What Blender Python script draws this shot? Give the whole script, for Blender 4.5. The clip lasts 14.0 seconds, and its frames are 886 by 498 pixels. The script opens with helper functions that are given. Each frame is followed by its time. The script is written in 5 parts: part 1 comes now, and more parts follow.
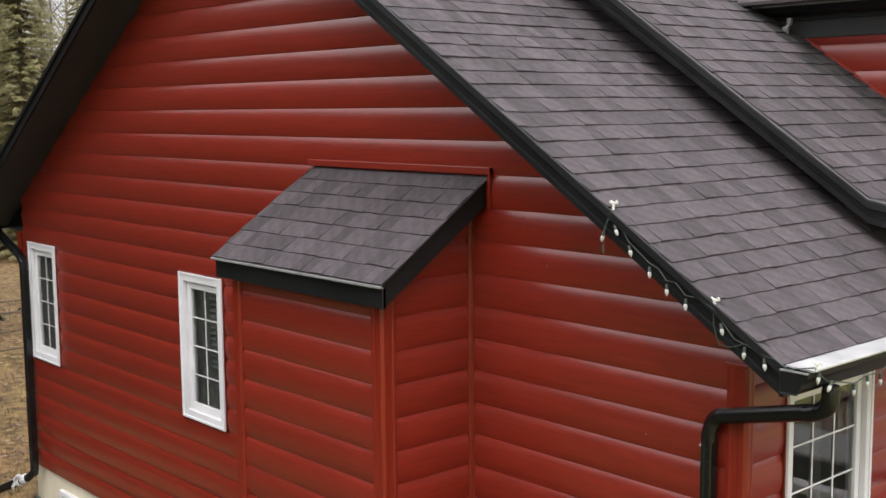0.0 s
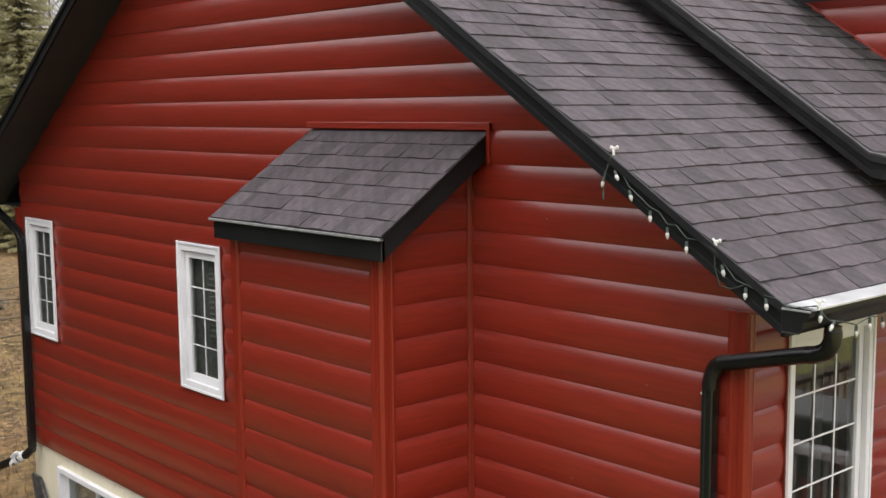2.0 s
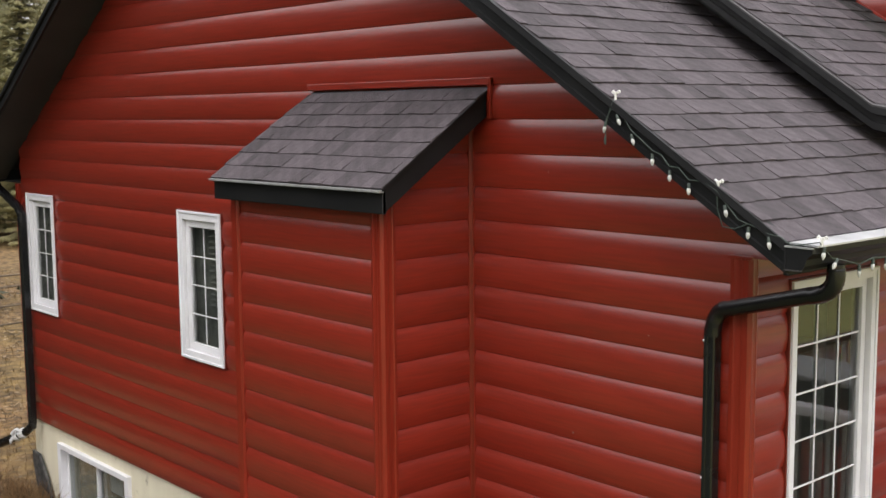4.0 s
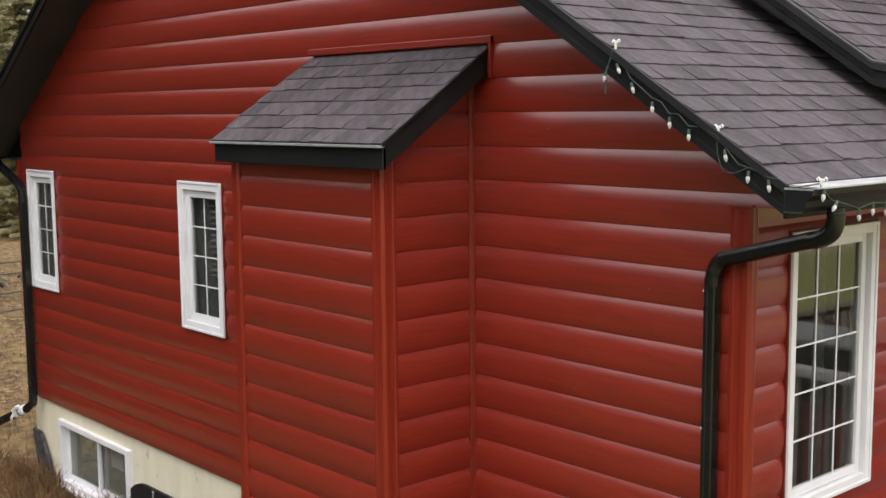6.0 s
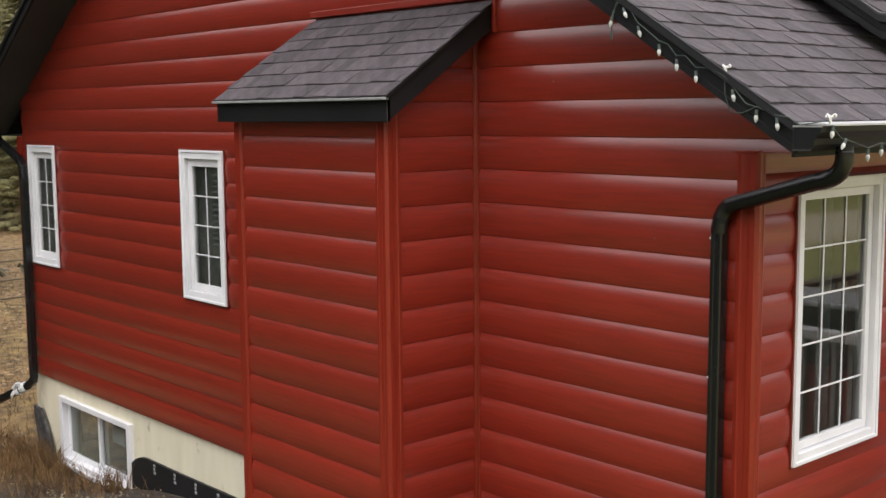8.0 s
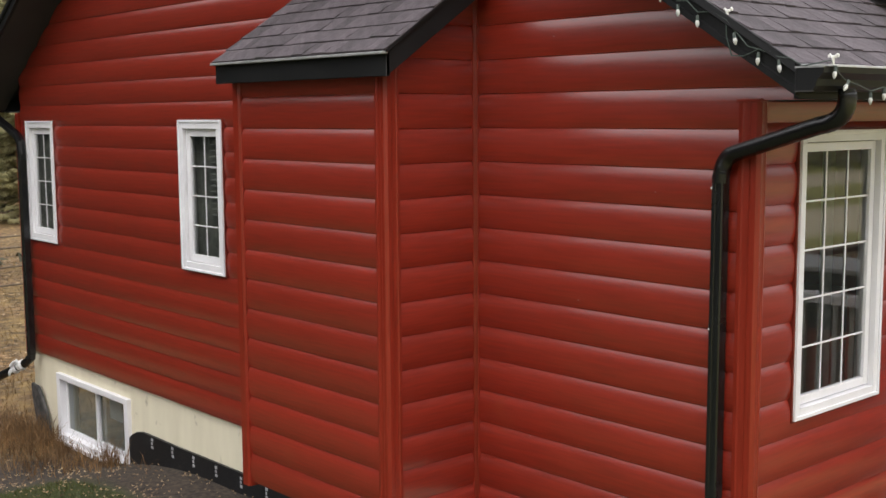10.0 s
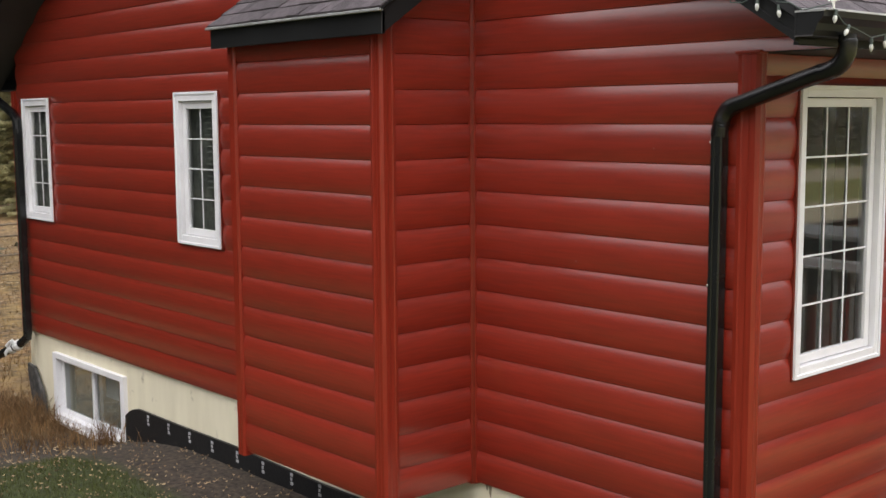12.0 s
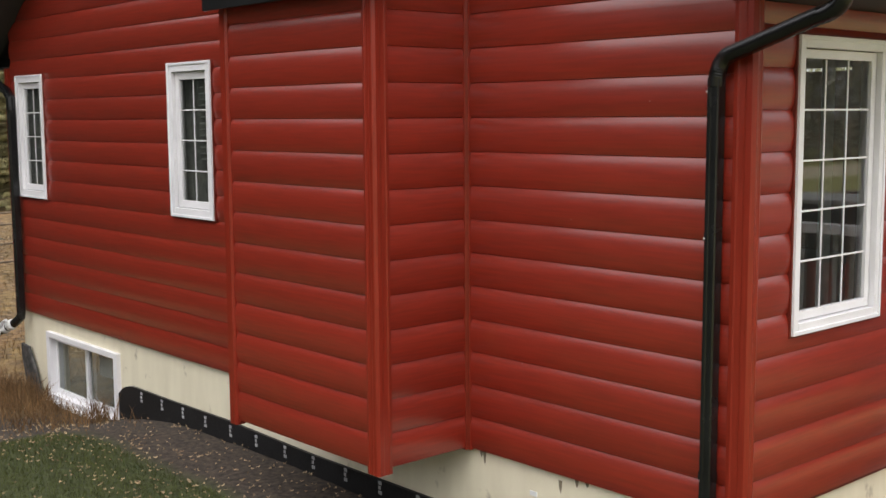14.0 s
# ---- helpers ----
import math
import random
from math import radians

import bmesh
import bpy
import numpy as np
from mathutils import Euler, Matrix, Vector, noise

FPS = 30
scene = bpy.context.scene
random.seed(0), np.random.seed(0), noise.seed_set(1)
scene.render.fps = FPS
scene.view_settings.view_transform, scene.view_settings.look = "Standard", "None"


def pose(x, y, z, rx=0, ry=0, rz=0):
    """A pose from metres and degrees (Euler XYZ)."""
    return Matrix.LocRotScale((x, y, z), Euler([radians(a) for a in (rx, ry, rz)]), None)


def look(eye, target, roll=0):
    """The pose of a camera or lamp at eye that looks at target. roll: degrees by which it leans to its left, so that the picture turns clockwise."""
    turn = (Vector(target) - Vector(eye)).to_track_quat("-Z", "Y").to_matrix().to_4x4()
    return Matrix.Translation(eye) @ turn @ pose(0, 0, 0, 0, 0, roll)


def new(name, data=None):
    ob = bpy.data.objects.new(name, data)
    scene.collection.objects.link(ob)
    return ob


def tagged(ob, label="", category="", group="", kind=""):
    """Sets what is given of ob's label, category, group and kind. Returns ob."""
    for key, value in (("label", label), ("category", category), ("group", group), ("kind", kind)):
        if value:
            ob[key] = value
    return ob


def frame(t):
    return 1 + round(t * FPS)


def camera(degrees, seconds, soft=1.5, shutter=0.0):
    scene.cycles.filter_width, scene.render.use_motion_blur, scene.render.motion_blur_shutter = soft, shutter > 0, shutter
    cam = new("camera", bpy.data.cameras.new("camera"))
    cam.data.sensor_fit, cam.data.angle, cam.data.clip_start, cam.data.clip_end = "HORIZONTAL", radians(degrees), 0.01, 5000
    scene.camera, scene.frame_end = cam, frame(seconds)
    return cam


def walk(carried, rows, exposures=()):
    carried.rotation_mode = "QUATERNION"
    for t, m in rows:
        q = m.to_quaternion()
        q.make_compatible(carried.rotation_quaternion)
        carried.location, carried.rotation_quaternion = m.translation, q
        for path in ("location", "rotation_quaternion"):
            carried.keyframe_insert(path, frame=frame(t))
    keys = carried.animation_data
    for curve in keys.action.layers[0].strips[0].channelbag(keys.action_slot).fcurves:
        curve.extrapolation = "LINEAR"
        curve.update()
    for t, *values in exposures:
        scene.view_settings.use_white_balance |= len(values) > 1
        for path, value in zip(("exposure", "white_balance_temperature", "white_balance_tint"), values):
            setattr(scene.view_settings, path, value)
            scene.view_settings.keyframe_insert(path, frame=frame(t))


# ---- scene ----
cam = camera(42.3, 14.0)
PATH = [
    (0, (2.518, -4.969, 3.978), (1.035, -3.65, 3.735), -0.5),
    (0.5, (2.517, -4.972, 3.91), (1.034, -3.652, 3.667), -0.5),
    (1, (2.514, -4.959, 3.835), (1.03, -3.64, 3.594), -0.4),
    (1.5, (2.513, -4.962, 3.769), (1.03, -3.642, 3.528), -0.5),
    (2, (2.511, -4.966, 3.693), (1.028, -3.645, 3.452), -0.5),
    (2.5, (2.506, -4.967, 3.617), (1.023, -3.646, 3.377), -0.5),
    (3, (2.507, -4.967, 3.542), (1.023, -3.648, 3.304), -0.5),
    (5.5, (2.54, -4.998, 3.216), (1.057, -3.678, 2.979), -0.5),
    (6, (2.544, -5.0, 3.152), (1.059, -3.681, 2.914), -0.5),
    (6.5, (2.542, -5.009, 3.084), (1.058, -3.689, 2.846), -0.5),
    (7, (2.537, -5.014, 3.008), (1.053, -3.694, 2.773), -0.5),
    (7.5, (2.526, -5.017, 2.946), (1.042, -3.697, 2.708), -0.5),
    (8, (2.519, -5.022, 2.868), (1.035, -3.702, 2.633), -0.5),
    (10.5, (2.506, -5.012, 2.551), (1.022, -3.69, 2.318), -0.4),
    (11, (2.502, -4.996, 2.499), (1.018, -3.675, 2.264), -0.5),
    (11.5, (2.503, -4.989, 2.431), (1.019, -3.668, 2.198), -0.4),
    (12, (2.494, -4.969, 2.367), (1.01, -3.649, 2.134), -0.4),
    (12.5, (2.489, -4.95, 2.295), (1.005, -3.63, 2.064), -0.4),
    (13, (2.485, -4.925, 2.234), (1.0, -3.606, 2.002), -0.4),
    (13.5, (2.479, -4.916, 2.17), (0.994, -3.597, 1.94), -0.4),
    (14, (2.467, -4.884, 2.111), (0.981, -3.565, 1.88), -0.4),
]
walk(cam, [(t, look(eye, target, roll)) for t, eye, target, roll in PATH])


# ---- world, sun, exposure ----
scene.view_settings.exposure = 0.0
world = bpy.data.worlds.new("overcast")
scene.world = world
world.use_nodes = True
wt = world.node_tree
wt.nodes.clear()
sky = wt.nodes.new("ShaderNodeTexSky")
sky.sky_type = "NISHITA"
sky.sun_disc = False
sky.sun_elevation, sky.sun_rotation = radians(57), radians(128.9)
sky.air_density, sky.dust_density, sky.ozone_density = 1.0, 6.0, 1.0
grey = wt.nodes.new("ShaderNodeHueSaturation")
grey.inputs["Saturation"].default_value = 0.18
back = wt.nodes.new("ShaderNodeBackground")
back.inputs["Strength"].default_value = 0.140
wout = wt.nodes.new("ShaderNodeOutputWorld")
wt.links.new(sky.outputs["Color"], grey.inputs["Color"])
cloud = wt.nodes.new("ShaderNodeMixRGB")   # an even layer of cloud over the sky
cloud.inputs["Fac"].default_value = 0.8
cloud.inputs["Color2"].default_value = (11.6, 11.5, 11.8, 1)
wt.links.new(grey.outputs["Color"], cloud.inputs["Color1"])
heaven = wt.nodes.new("ShaderNodeTexCoord")   # an overcast sky is three times as bright overhead as at the horizon
height = wt.nodes.new("ShaderNodeSeparateXYZ")
rise = wt.nodes.new("ShaderNodeMapRange")
rise.inputs["To Min"].default_value, rise.inputs["To Max"].default_value = 0.50, 1.95
shade = wt.nodes.new("ShaderNodeVectorMath")
shade.operation = "SCALE"
wt.links.new(heaven.outputs["Generated"], height.inputs["Vector"])
wt.links.new(height.outputs["Z"], rise.inputs["Value"])
wt.links.new(cloud.outputs["Color"], shade.inputs[0])
wt.links.new(rise.outputs["Result"], shade.inputs["Scale"])
wt.links.new(shade.outputs["Vector"], back.inputs["Color"])
wt.links.new(back.outputs["Background"], wout.inputs["Surface"])
sun = new("sun", bpy.data.lights.new("sun", "SUN"))
sun.data.energy, sun.data.angle, sun.data.color = 1.25, radians(60), (1.0, 0.97, 0.93)
sun.matrix_world = look((5.2, -4.2, 10.3), (0, 0, 0))


# ---- materials ----
def material(name, dark, light, rough=0.5, metal=0.0, scale=6.0, stretch=(1, 1, 1), bump=0.1, bump_scale=80.0,
             spread=0.0, spot=None, spot_at=0.68, spot_scale=3.0, rough_vary=0.1, island=False, coat=0.0, shine=0.5):
    """Colour between two tones by stretched noise, fine bump, wear spots of a third tone, a shade of its own for each piece."""
    m = bpy.data.materials.new(name)
    m.use_nodes = True
    n, l = m.node_tree.nodes, m.node_tree.links
    p = n["Principled BSDF"]
    tc = n.new("ShaderNodeTexCoord")
    mp = n.new("ShaderNodeMapping")
    mp.inputs["Scale"].default_value = stretch
    l.new(tc.outputs["Object"], mp.inputs["Vector"])
    n1 = n.new("ShaderNodeTexNoise")
    n1.inputs["Scale"].default_value, n1.inputs["Detail"].default_value = scale, 6
    l.new(mp.outputs["Vector"], n1.inputs["Vector"])
    r1 = n.new("ShaderNodeValToRGB")
    r1.color_ramp.elements[0].position, r1.color_ramp.elements[1].position = 0.32, 0.68
    r1.color_ramp.elements[0].color, r1.color_ramp.elements[1].color = dark, light
    l.new(n1.outputs["Fac"], r1.inputs["Fac"])
    col = r1.outputs["Color"]
    if spot:
        n2 = n.new("ShaderNodeTexNoise")
        n2.inputs["Scale"].default_value, n2.inputs["Detail"].default_value = spot_scale, 8
        l.new(tc.outputs["Object"], n2.inputs["Vector"])
        r2 = n.new("ShaderNodeValToRGB")
        r2.color_ramp.elements[0].position, r2.color_ramp.elements[1].position = spot_at, spot_at + 0.1
        l.new(n2.outputs["Fac"], r2.inputs["Fac"])
        mx = n.new("ShaderNodeMixRGB")
        mx.inputs["Color2"].default_value = spot
        l.new(r2.outputs["Color"], mx.inputs["Fac"])
        l.new(col, mx.inputs["Color1"])
        col = mx.outputs["Color"]
    if spread:
        src = n.new("ShaderNodeNewGeometry").outputs["Random Per Island"] if island else n.new("ShaderNodeObjectInfo").outputs["Random"]
        mr = n.new("ShaderNodeMapRange")
        mr.inputs["To Min"].default_value, mr.inputs["To Max"].default_value = 1 - spread, 1 + spread
        l.new(src, mr.inputs["Value"])
        hs = n.new("ShaderNodeHueSaturation")
        l.new(mr.outputs["Result"], hs.inputs["Value"])
        l.new(col, hs.inputs["Color"])
        col = hs.outputs["Color"]
    l.new(col, p.inputs["Base Color"])
    p.inputs["Metallic"].default_value = metal
    p.inputs["Specular IOR Level"].default_value = shine
    p.inputs["Coat Weight"].default_value = coat
    p.inputs["Coat Roughness"].default_value = 0.22
    rr = n.new("ShaderNodeMapRange")
    rr.inputs["To Min"].default_value, rr.inputs["To Max"].default_value = rough - rough_vary, rough + rough_vary
    l.new(n1.outputs["Fac"], rr.inputs["Value"])
    l.new(rr.outputs["Result"], p.inputs["Roughness"])
    if bump:
        nb = n.new("ShaderNodeTexNoise")
        nb.inputs["Scale"].default_value, nb.inputs["Detail"].default_value = bump_scale, 4
        l.new(mp.outputs["Vector"], nb.inputs["Vector"])
        bp = n.new("ShaderNodeBump")
        bp.inputs["Strength"].default_value, bp.inputs["Distance"].default_value = bump, 0.01
        l.new(nb.outputs["Fac"], bp.inputs["Height"])
        l.new(bp.outputs["Normal"], p.inputs["Normal"])
    return m


def glass(name, veil=0.0):
    m = bpy.data.materials.new(name)
    m.use_nodes = True
    n, l = m.node_tree.nodes, m.node_tree.links
    n.clear()
    out, mix = n.new("ShaderNodeOutputMaterial"), n.new("ShaderNodeMixShader")
    tr, gl, fr = n.new("ShaderNodeBsdfTransparent"), n.new("ShaderNodeBsdfGlossy"), n.new("ShaderNodeFresnel")
    tr.inputs["Color"].default_value = (0.80, 0.84, 0.82, 1)
    gl.inputs["Roughness"].default_value = 0.02
    fr.inputs["IOR"].default_value = 2.1
    l.new(fr.outputs["Fac"], mix.inputs["Fac"])
    l.new(tr.outputs["BSDF"], mix.inputs[1])
    l.new(gl.outputs["BSDF"], mix.inputs[2])
    top = mix.outputs["Shader"]
    if veil:
        film_, di = n.new("ShaderNodeMixShader"), n.new("ShaderNodeBsdfDiffuse")
        di.inputs["Color"].default_value = (0.30, 0.33, 0.29, 1)
        film_.inputs["Fac"].default_value = veil
        l.new(top, film_.inputs[1])
        l.new(di.outputs["BSDF"], film_.inputs[2])
        top = film_.outputs["Shader"]
    l.new(top, out.inputs["Surface"])
    return m


RED_DARK, RED_LIGHT = (0.184, 0.0142, 0.0066, 1), (0.246, 0.0192, 0.0088, 1)
M_SIDING = material("red_woodgrain_steel_along_x", RED_DARK, RED_LIGHT, 0.33, 0, 7, (0.5, 6, 9), 0.05, 40, 0.06, (0.225, 0.024, 0.010, 1), 0.66, 2.2, 0.02, coat=0.6, shine=0.75)
M_SIDING_Y = material("red_woodgrain_steel_along_y", RED_DARK, RED_LIGHT, 0.33, 0, 7, (6, 0.5, 9), 0.05, 40, 0.06, (0.225, 0.024, 0.010, 1), 0.66, 2.2, 0.02, coat=0.3, shine=0.6)
M_POST = material("red_woodgrain_steel_upright", (0.178, 0.0148, 0.0064, 1), (0.235, 0.0200, 0.0088, 1), 0.32, 0, 7, (9, 9, 0.5), 0.1, 40, 0.03, (0.28, 0.06, 0.03, 1), 0.76, 3)
M_TRIM = material("dark_red_steel_trim", (0.10, 0.0105, 0.0045, 1), (0.145, 0.0155, 0.0065, 1), 0.4, 0, 7, (1, 1, 1), 0.03, 40)
M_BLACK = material("black_painted_steel", (0.009, 0.009, 0.0098, 1), (0.013, 0.013, 0.0138, 1), 0.42, 0, 3, (1, 1, 1), 0.03, 30, 0, (0.02, 0.02, 0.02, 1), 0.72, 5, shine=0.2)
M_RIB = material("worn_black_steel", (0.010, 0.010, 0.0105, 1), (0.018, 0.018, 0.019, 1), 0.45, 0, 5, (1, 1, 1), 0.03, 30, shine=0.25)
M_SOFFIT = material("black_soffit_panel", (0.040, 0.040, 0.043, 1), (0.052, 0.052, 0.055, 1), 0.6, 0, 3, shine=0.2)
M_PIPE = material("black_downpipe_steel", (0.006, 0.006, 0.0065, 1), (0.010, 0.010, 0.0105, 1), 0.25, 0, 4, (1, 1, 1), 0.02, 20, 0, (0.03, 0.03, 0.03, 1), 0.7, 9)
M_DRIP = material("weathered_grey_drip_edge", (0.034, 0.032, 0.033, 1), (0.075, 0.071, 0.073, 1), 0.45, 0.2, 8, (1, 1, 1), 0.05, 40)
M_GUARD = material("bare_aluminium", (0.48, 0.48, 0.49, 1), (0.66, 0.66, 0.67, 1), 0.4, 0.5, 5, (1, 1, 1), 0.05, 40, 0, (0.2, 0.19, 0.18, 1), 0.66, 9)
M_DRIPL = material("dull_grey_metal", (0.25, 0.25, 0.25, 1), (0.36, 0.36, 0.36, 1), 0.45, 0.3, 20)
SH_DARK, SH_LIGHT = (0.053, 0.0432, 0.0485, 1), (0.093, 0.0765, 0.0855, 1)
M_SHINGLE = material("charcoal_asphalt_shingle", SH_DARK, SH_LIGHT, 0.88, 0, 17, (1, 1, 1), 0.6, 420, 0.31, None, rough_vary=0.05)
M_SHINGLE_I = material("charcoal_asphalt_shingle_rest", SH_DARK, SH_LIGHT, 0.88, 0, 17, (1, 1, 1), 0.6, 420, 0.31, None, rough_vary=0.05, island=True)
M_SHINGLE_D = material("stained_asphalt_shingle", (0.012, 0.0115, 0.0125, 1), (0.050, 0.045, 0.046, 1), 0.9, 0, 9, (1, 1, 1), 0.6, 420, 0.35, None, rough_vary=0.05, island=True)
M_DECK = material("roof_underlay", (0.02, 0.02, 0.02, 1), (0.03, 0.03, 0.03, 1), 0.9)
M_WHITE = material("white_vinyl", (0.70, 0.69, 0.71, 1), (0.79, 0.78, 0.80, 1), 0.35, 0, 3, (1, 1, 1), 0.02, 30, 0, (0.55, 0.54, 0.5, 1), 0.74, 7)
# a faint grey haze put into the glass brightens its dark panes
M_GLASS = glass("window_glass", 0.04)
M_GLASSD = glass("grey_veiled_window_glass", 0.28)
M_PARGE = material("cream_parging", (0.67, 0.61, 0.46, 1), (0.75, 0.69, 0.53, 1), 0.85, 0, 2.2, (2.5, 2.5, 0.5), 0.35, 60, 0, (0.36, 0.31, 0.22, 1), 0.64, 5)
M_GRIME = material("brown_grime", (0.16, 0.13, 0.085, 1), (0.30, 0.25, 0.17, 1), 0.9, 0, 40)
M_MEMBRANE = material("black_dimpled_membrane", (0.008, 0.008, 0.009, 1), (0.016, 0.016, 0.017, 1), 0.5, 0, 9, (1, 1, 1), 0.3, 60, 0, (0.04, 0.035, 0.03, 1), 0.66, 4, shine=0.3)
M_PRINT = material("faded_white_print", (0.25, 0.25, 0.26, 1), (0.42, 0.42, 0.43, 1), 0.6, 0, 30)
# room surfaces coloured dark, standing in for unlit rooms
M_ROOM = material("darkened_room", (0.07, 0.065, 0.055, 1), (0.10, 0.09, 0.075, 1), 0.8)
M_ROOMDARK = material("interior_wood", (0.10, 0.06, 0.035, 1), (0.16, 0.10, 0.06, 1), 0.6, 0, 6)
M_CURTAIN = material("grey_curtain", (0.30, 0.305, 0.29, 1), (0.45, 0.455, 0.43, 1), 0.9, 0, 20)
M_PAPER = material("white_paper", (0.6, 0.6, 0.6, 1), (0.7, 0.7, 0.7, 1), 0.7, 0, 20)
M_CABLE = material("dark_green_wire", (0.026, 0.040, 0.032, 1), (0.055, 0.070, 0.061, 1), 0.5, 0, 20)
M_BULB = material("frosted_white_bulb", (0.45, 0.45, 0.43, 1), (0.62, 0.62, 0.60, 1), 0.25, 0, 40, (1, 1, 1), 0.1, 90, 0.12)
M_CLIP = material("white_plastic_clip", (0.72, 0.71, 0.68, 1), (0.82, 0.81, 0.78, 1), 0.4, 0, 20)
M_SLATE = material("dark_weathered_board", (0.012, 0.012, 0.013, 1), (0.085, 0.08, 0.076, 1), 0.85, 0, 14, (1, 1, 1), 0.6, 25)
M_BARK = material("grey_brown_bark", (0.10, 0.085, 0.072, 1), (0.22, 0.195, 0.17, 1), 0.9, 0, 9, (1, 1, 0.3), 0.6, 40)
M_SPRUCE = material("spruce_needles", (0.17, 0.165, 0.085, 1), (0.33, 0.305, 0.17, 1), 0.8, 0, 1.2, (1, 1, 1), 0, 1, 0.35, None, island=True)
leaf = M_SPRUCE.node_tree
thin, blend = leaf.nodes.new("ShaderNodeBsdfTranslucent"), leaf.nodes.new("ShaderNodeMixShader")
thin.inputs["Color"].default_value = (0.50, 0.47, 0.27, 1)
blend.inputs["Fac"].default_value = 0.5
leaf.links.new(leaf.nodes["Principled BSDF"].outputs["BSDF"], blend.inputs[1])
leaf.links.new(thin.outputs["BSDF"], blend.inputs[2])
leaf.links.new(blend.outputs["Shader"], leaf.nodes["Material Output"].inputs["Surface"])
# darker copy of the needles for unseen trees, shade put into the colour
M_SPRUCE_DARK = material("spruce_needles_painted_dark", (0.030, 0.034, 0.020, 1), (0.085, 0.085, 0.050, 1), 0.8, 0, 1.2, (1, 1, 1), 0, 1, 0.35, None, island=True)
M_POPLAR = material("bare_poplar_twigs", (0.23, 0.22, 0.175, 1), (0.39, 0.37, 0.30, 1), 0.9, 0, 1.2, (1, 1, 1), 0, 1, 0.3, None, island=True)
M_DRYSTEM = material("dry_weed_stems", (0.085, 0.045, 0.018, 1), (0.22, 0.125, 0.05, 1), 0.9, 0, 2, (1, 1, 1), 0, 1, 0.35, None, island=True)
M_DRYGRASS = material("dry_field_grass", (0.060, 0.036, 0.012, 1), (0.25, 0.160, 0.062, 1), 0.9, 0, 2, (1, 1, 1), 0, 1, 0.35, None, island=True)
M_GRASS = material("lawn_blades", (0.030, 0.042, 0.006, 1), (0.074, 0.083, 0.016, 1), 0.7, 0, 1.5, (1, 1, 1), 0, 1, 0.35, None, island=True)
M_LEAF = material("fallen_leaves", (0.13, 0.075, 0.04, 1), (0.40, 0.31, 0.19, 1), 0.85, 0, 3, (1, 1, 1), 0, 1, 0.45, None, island=True)
M_RAIL = material("weathered_fence_wood", (0.09, 0.065, 0.045, 1), (0.17, 0.13, 0.09, 1), 0.9, 0, 9, (1, 1, 1), 0.4, 60)
M_DECKRED = material("red_deck_boards", (0.28, 0.035, 0.022, 1), (0.36, 0.05, 0.032, 1), 0.6, 0, 5)


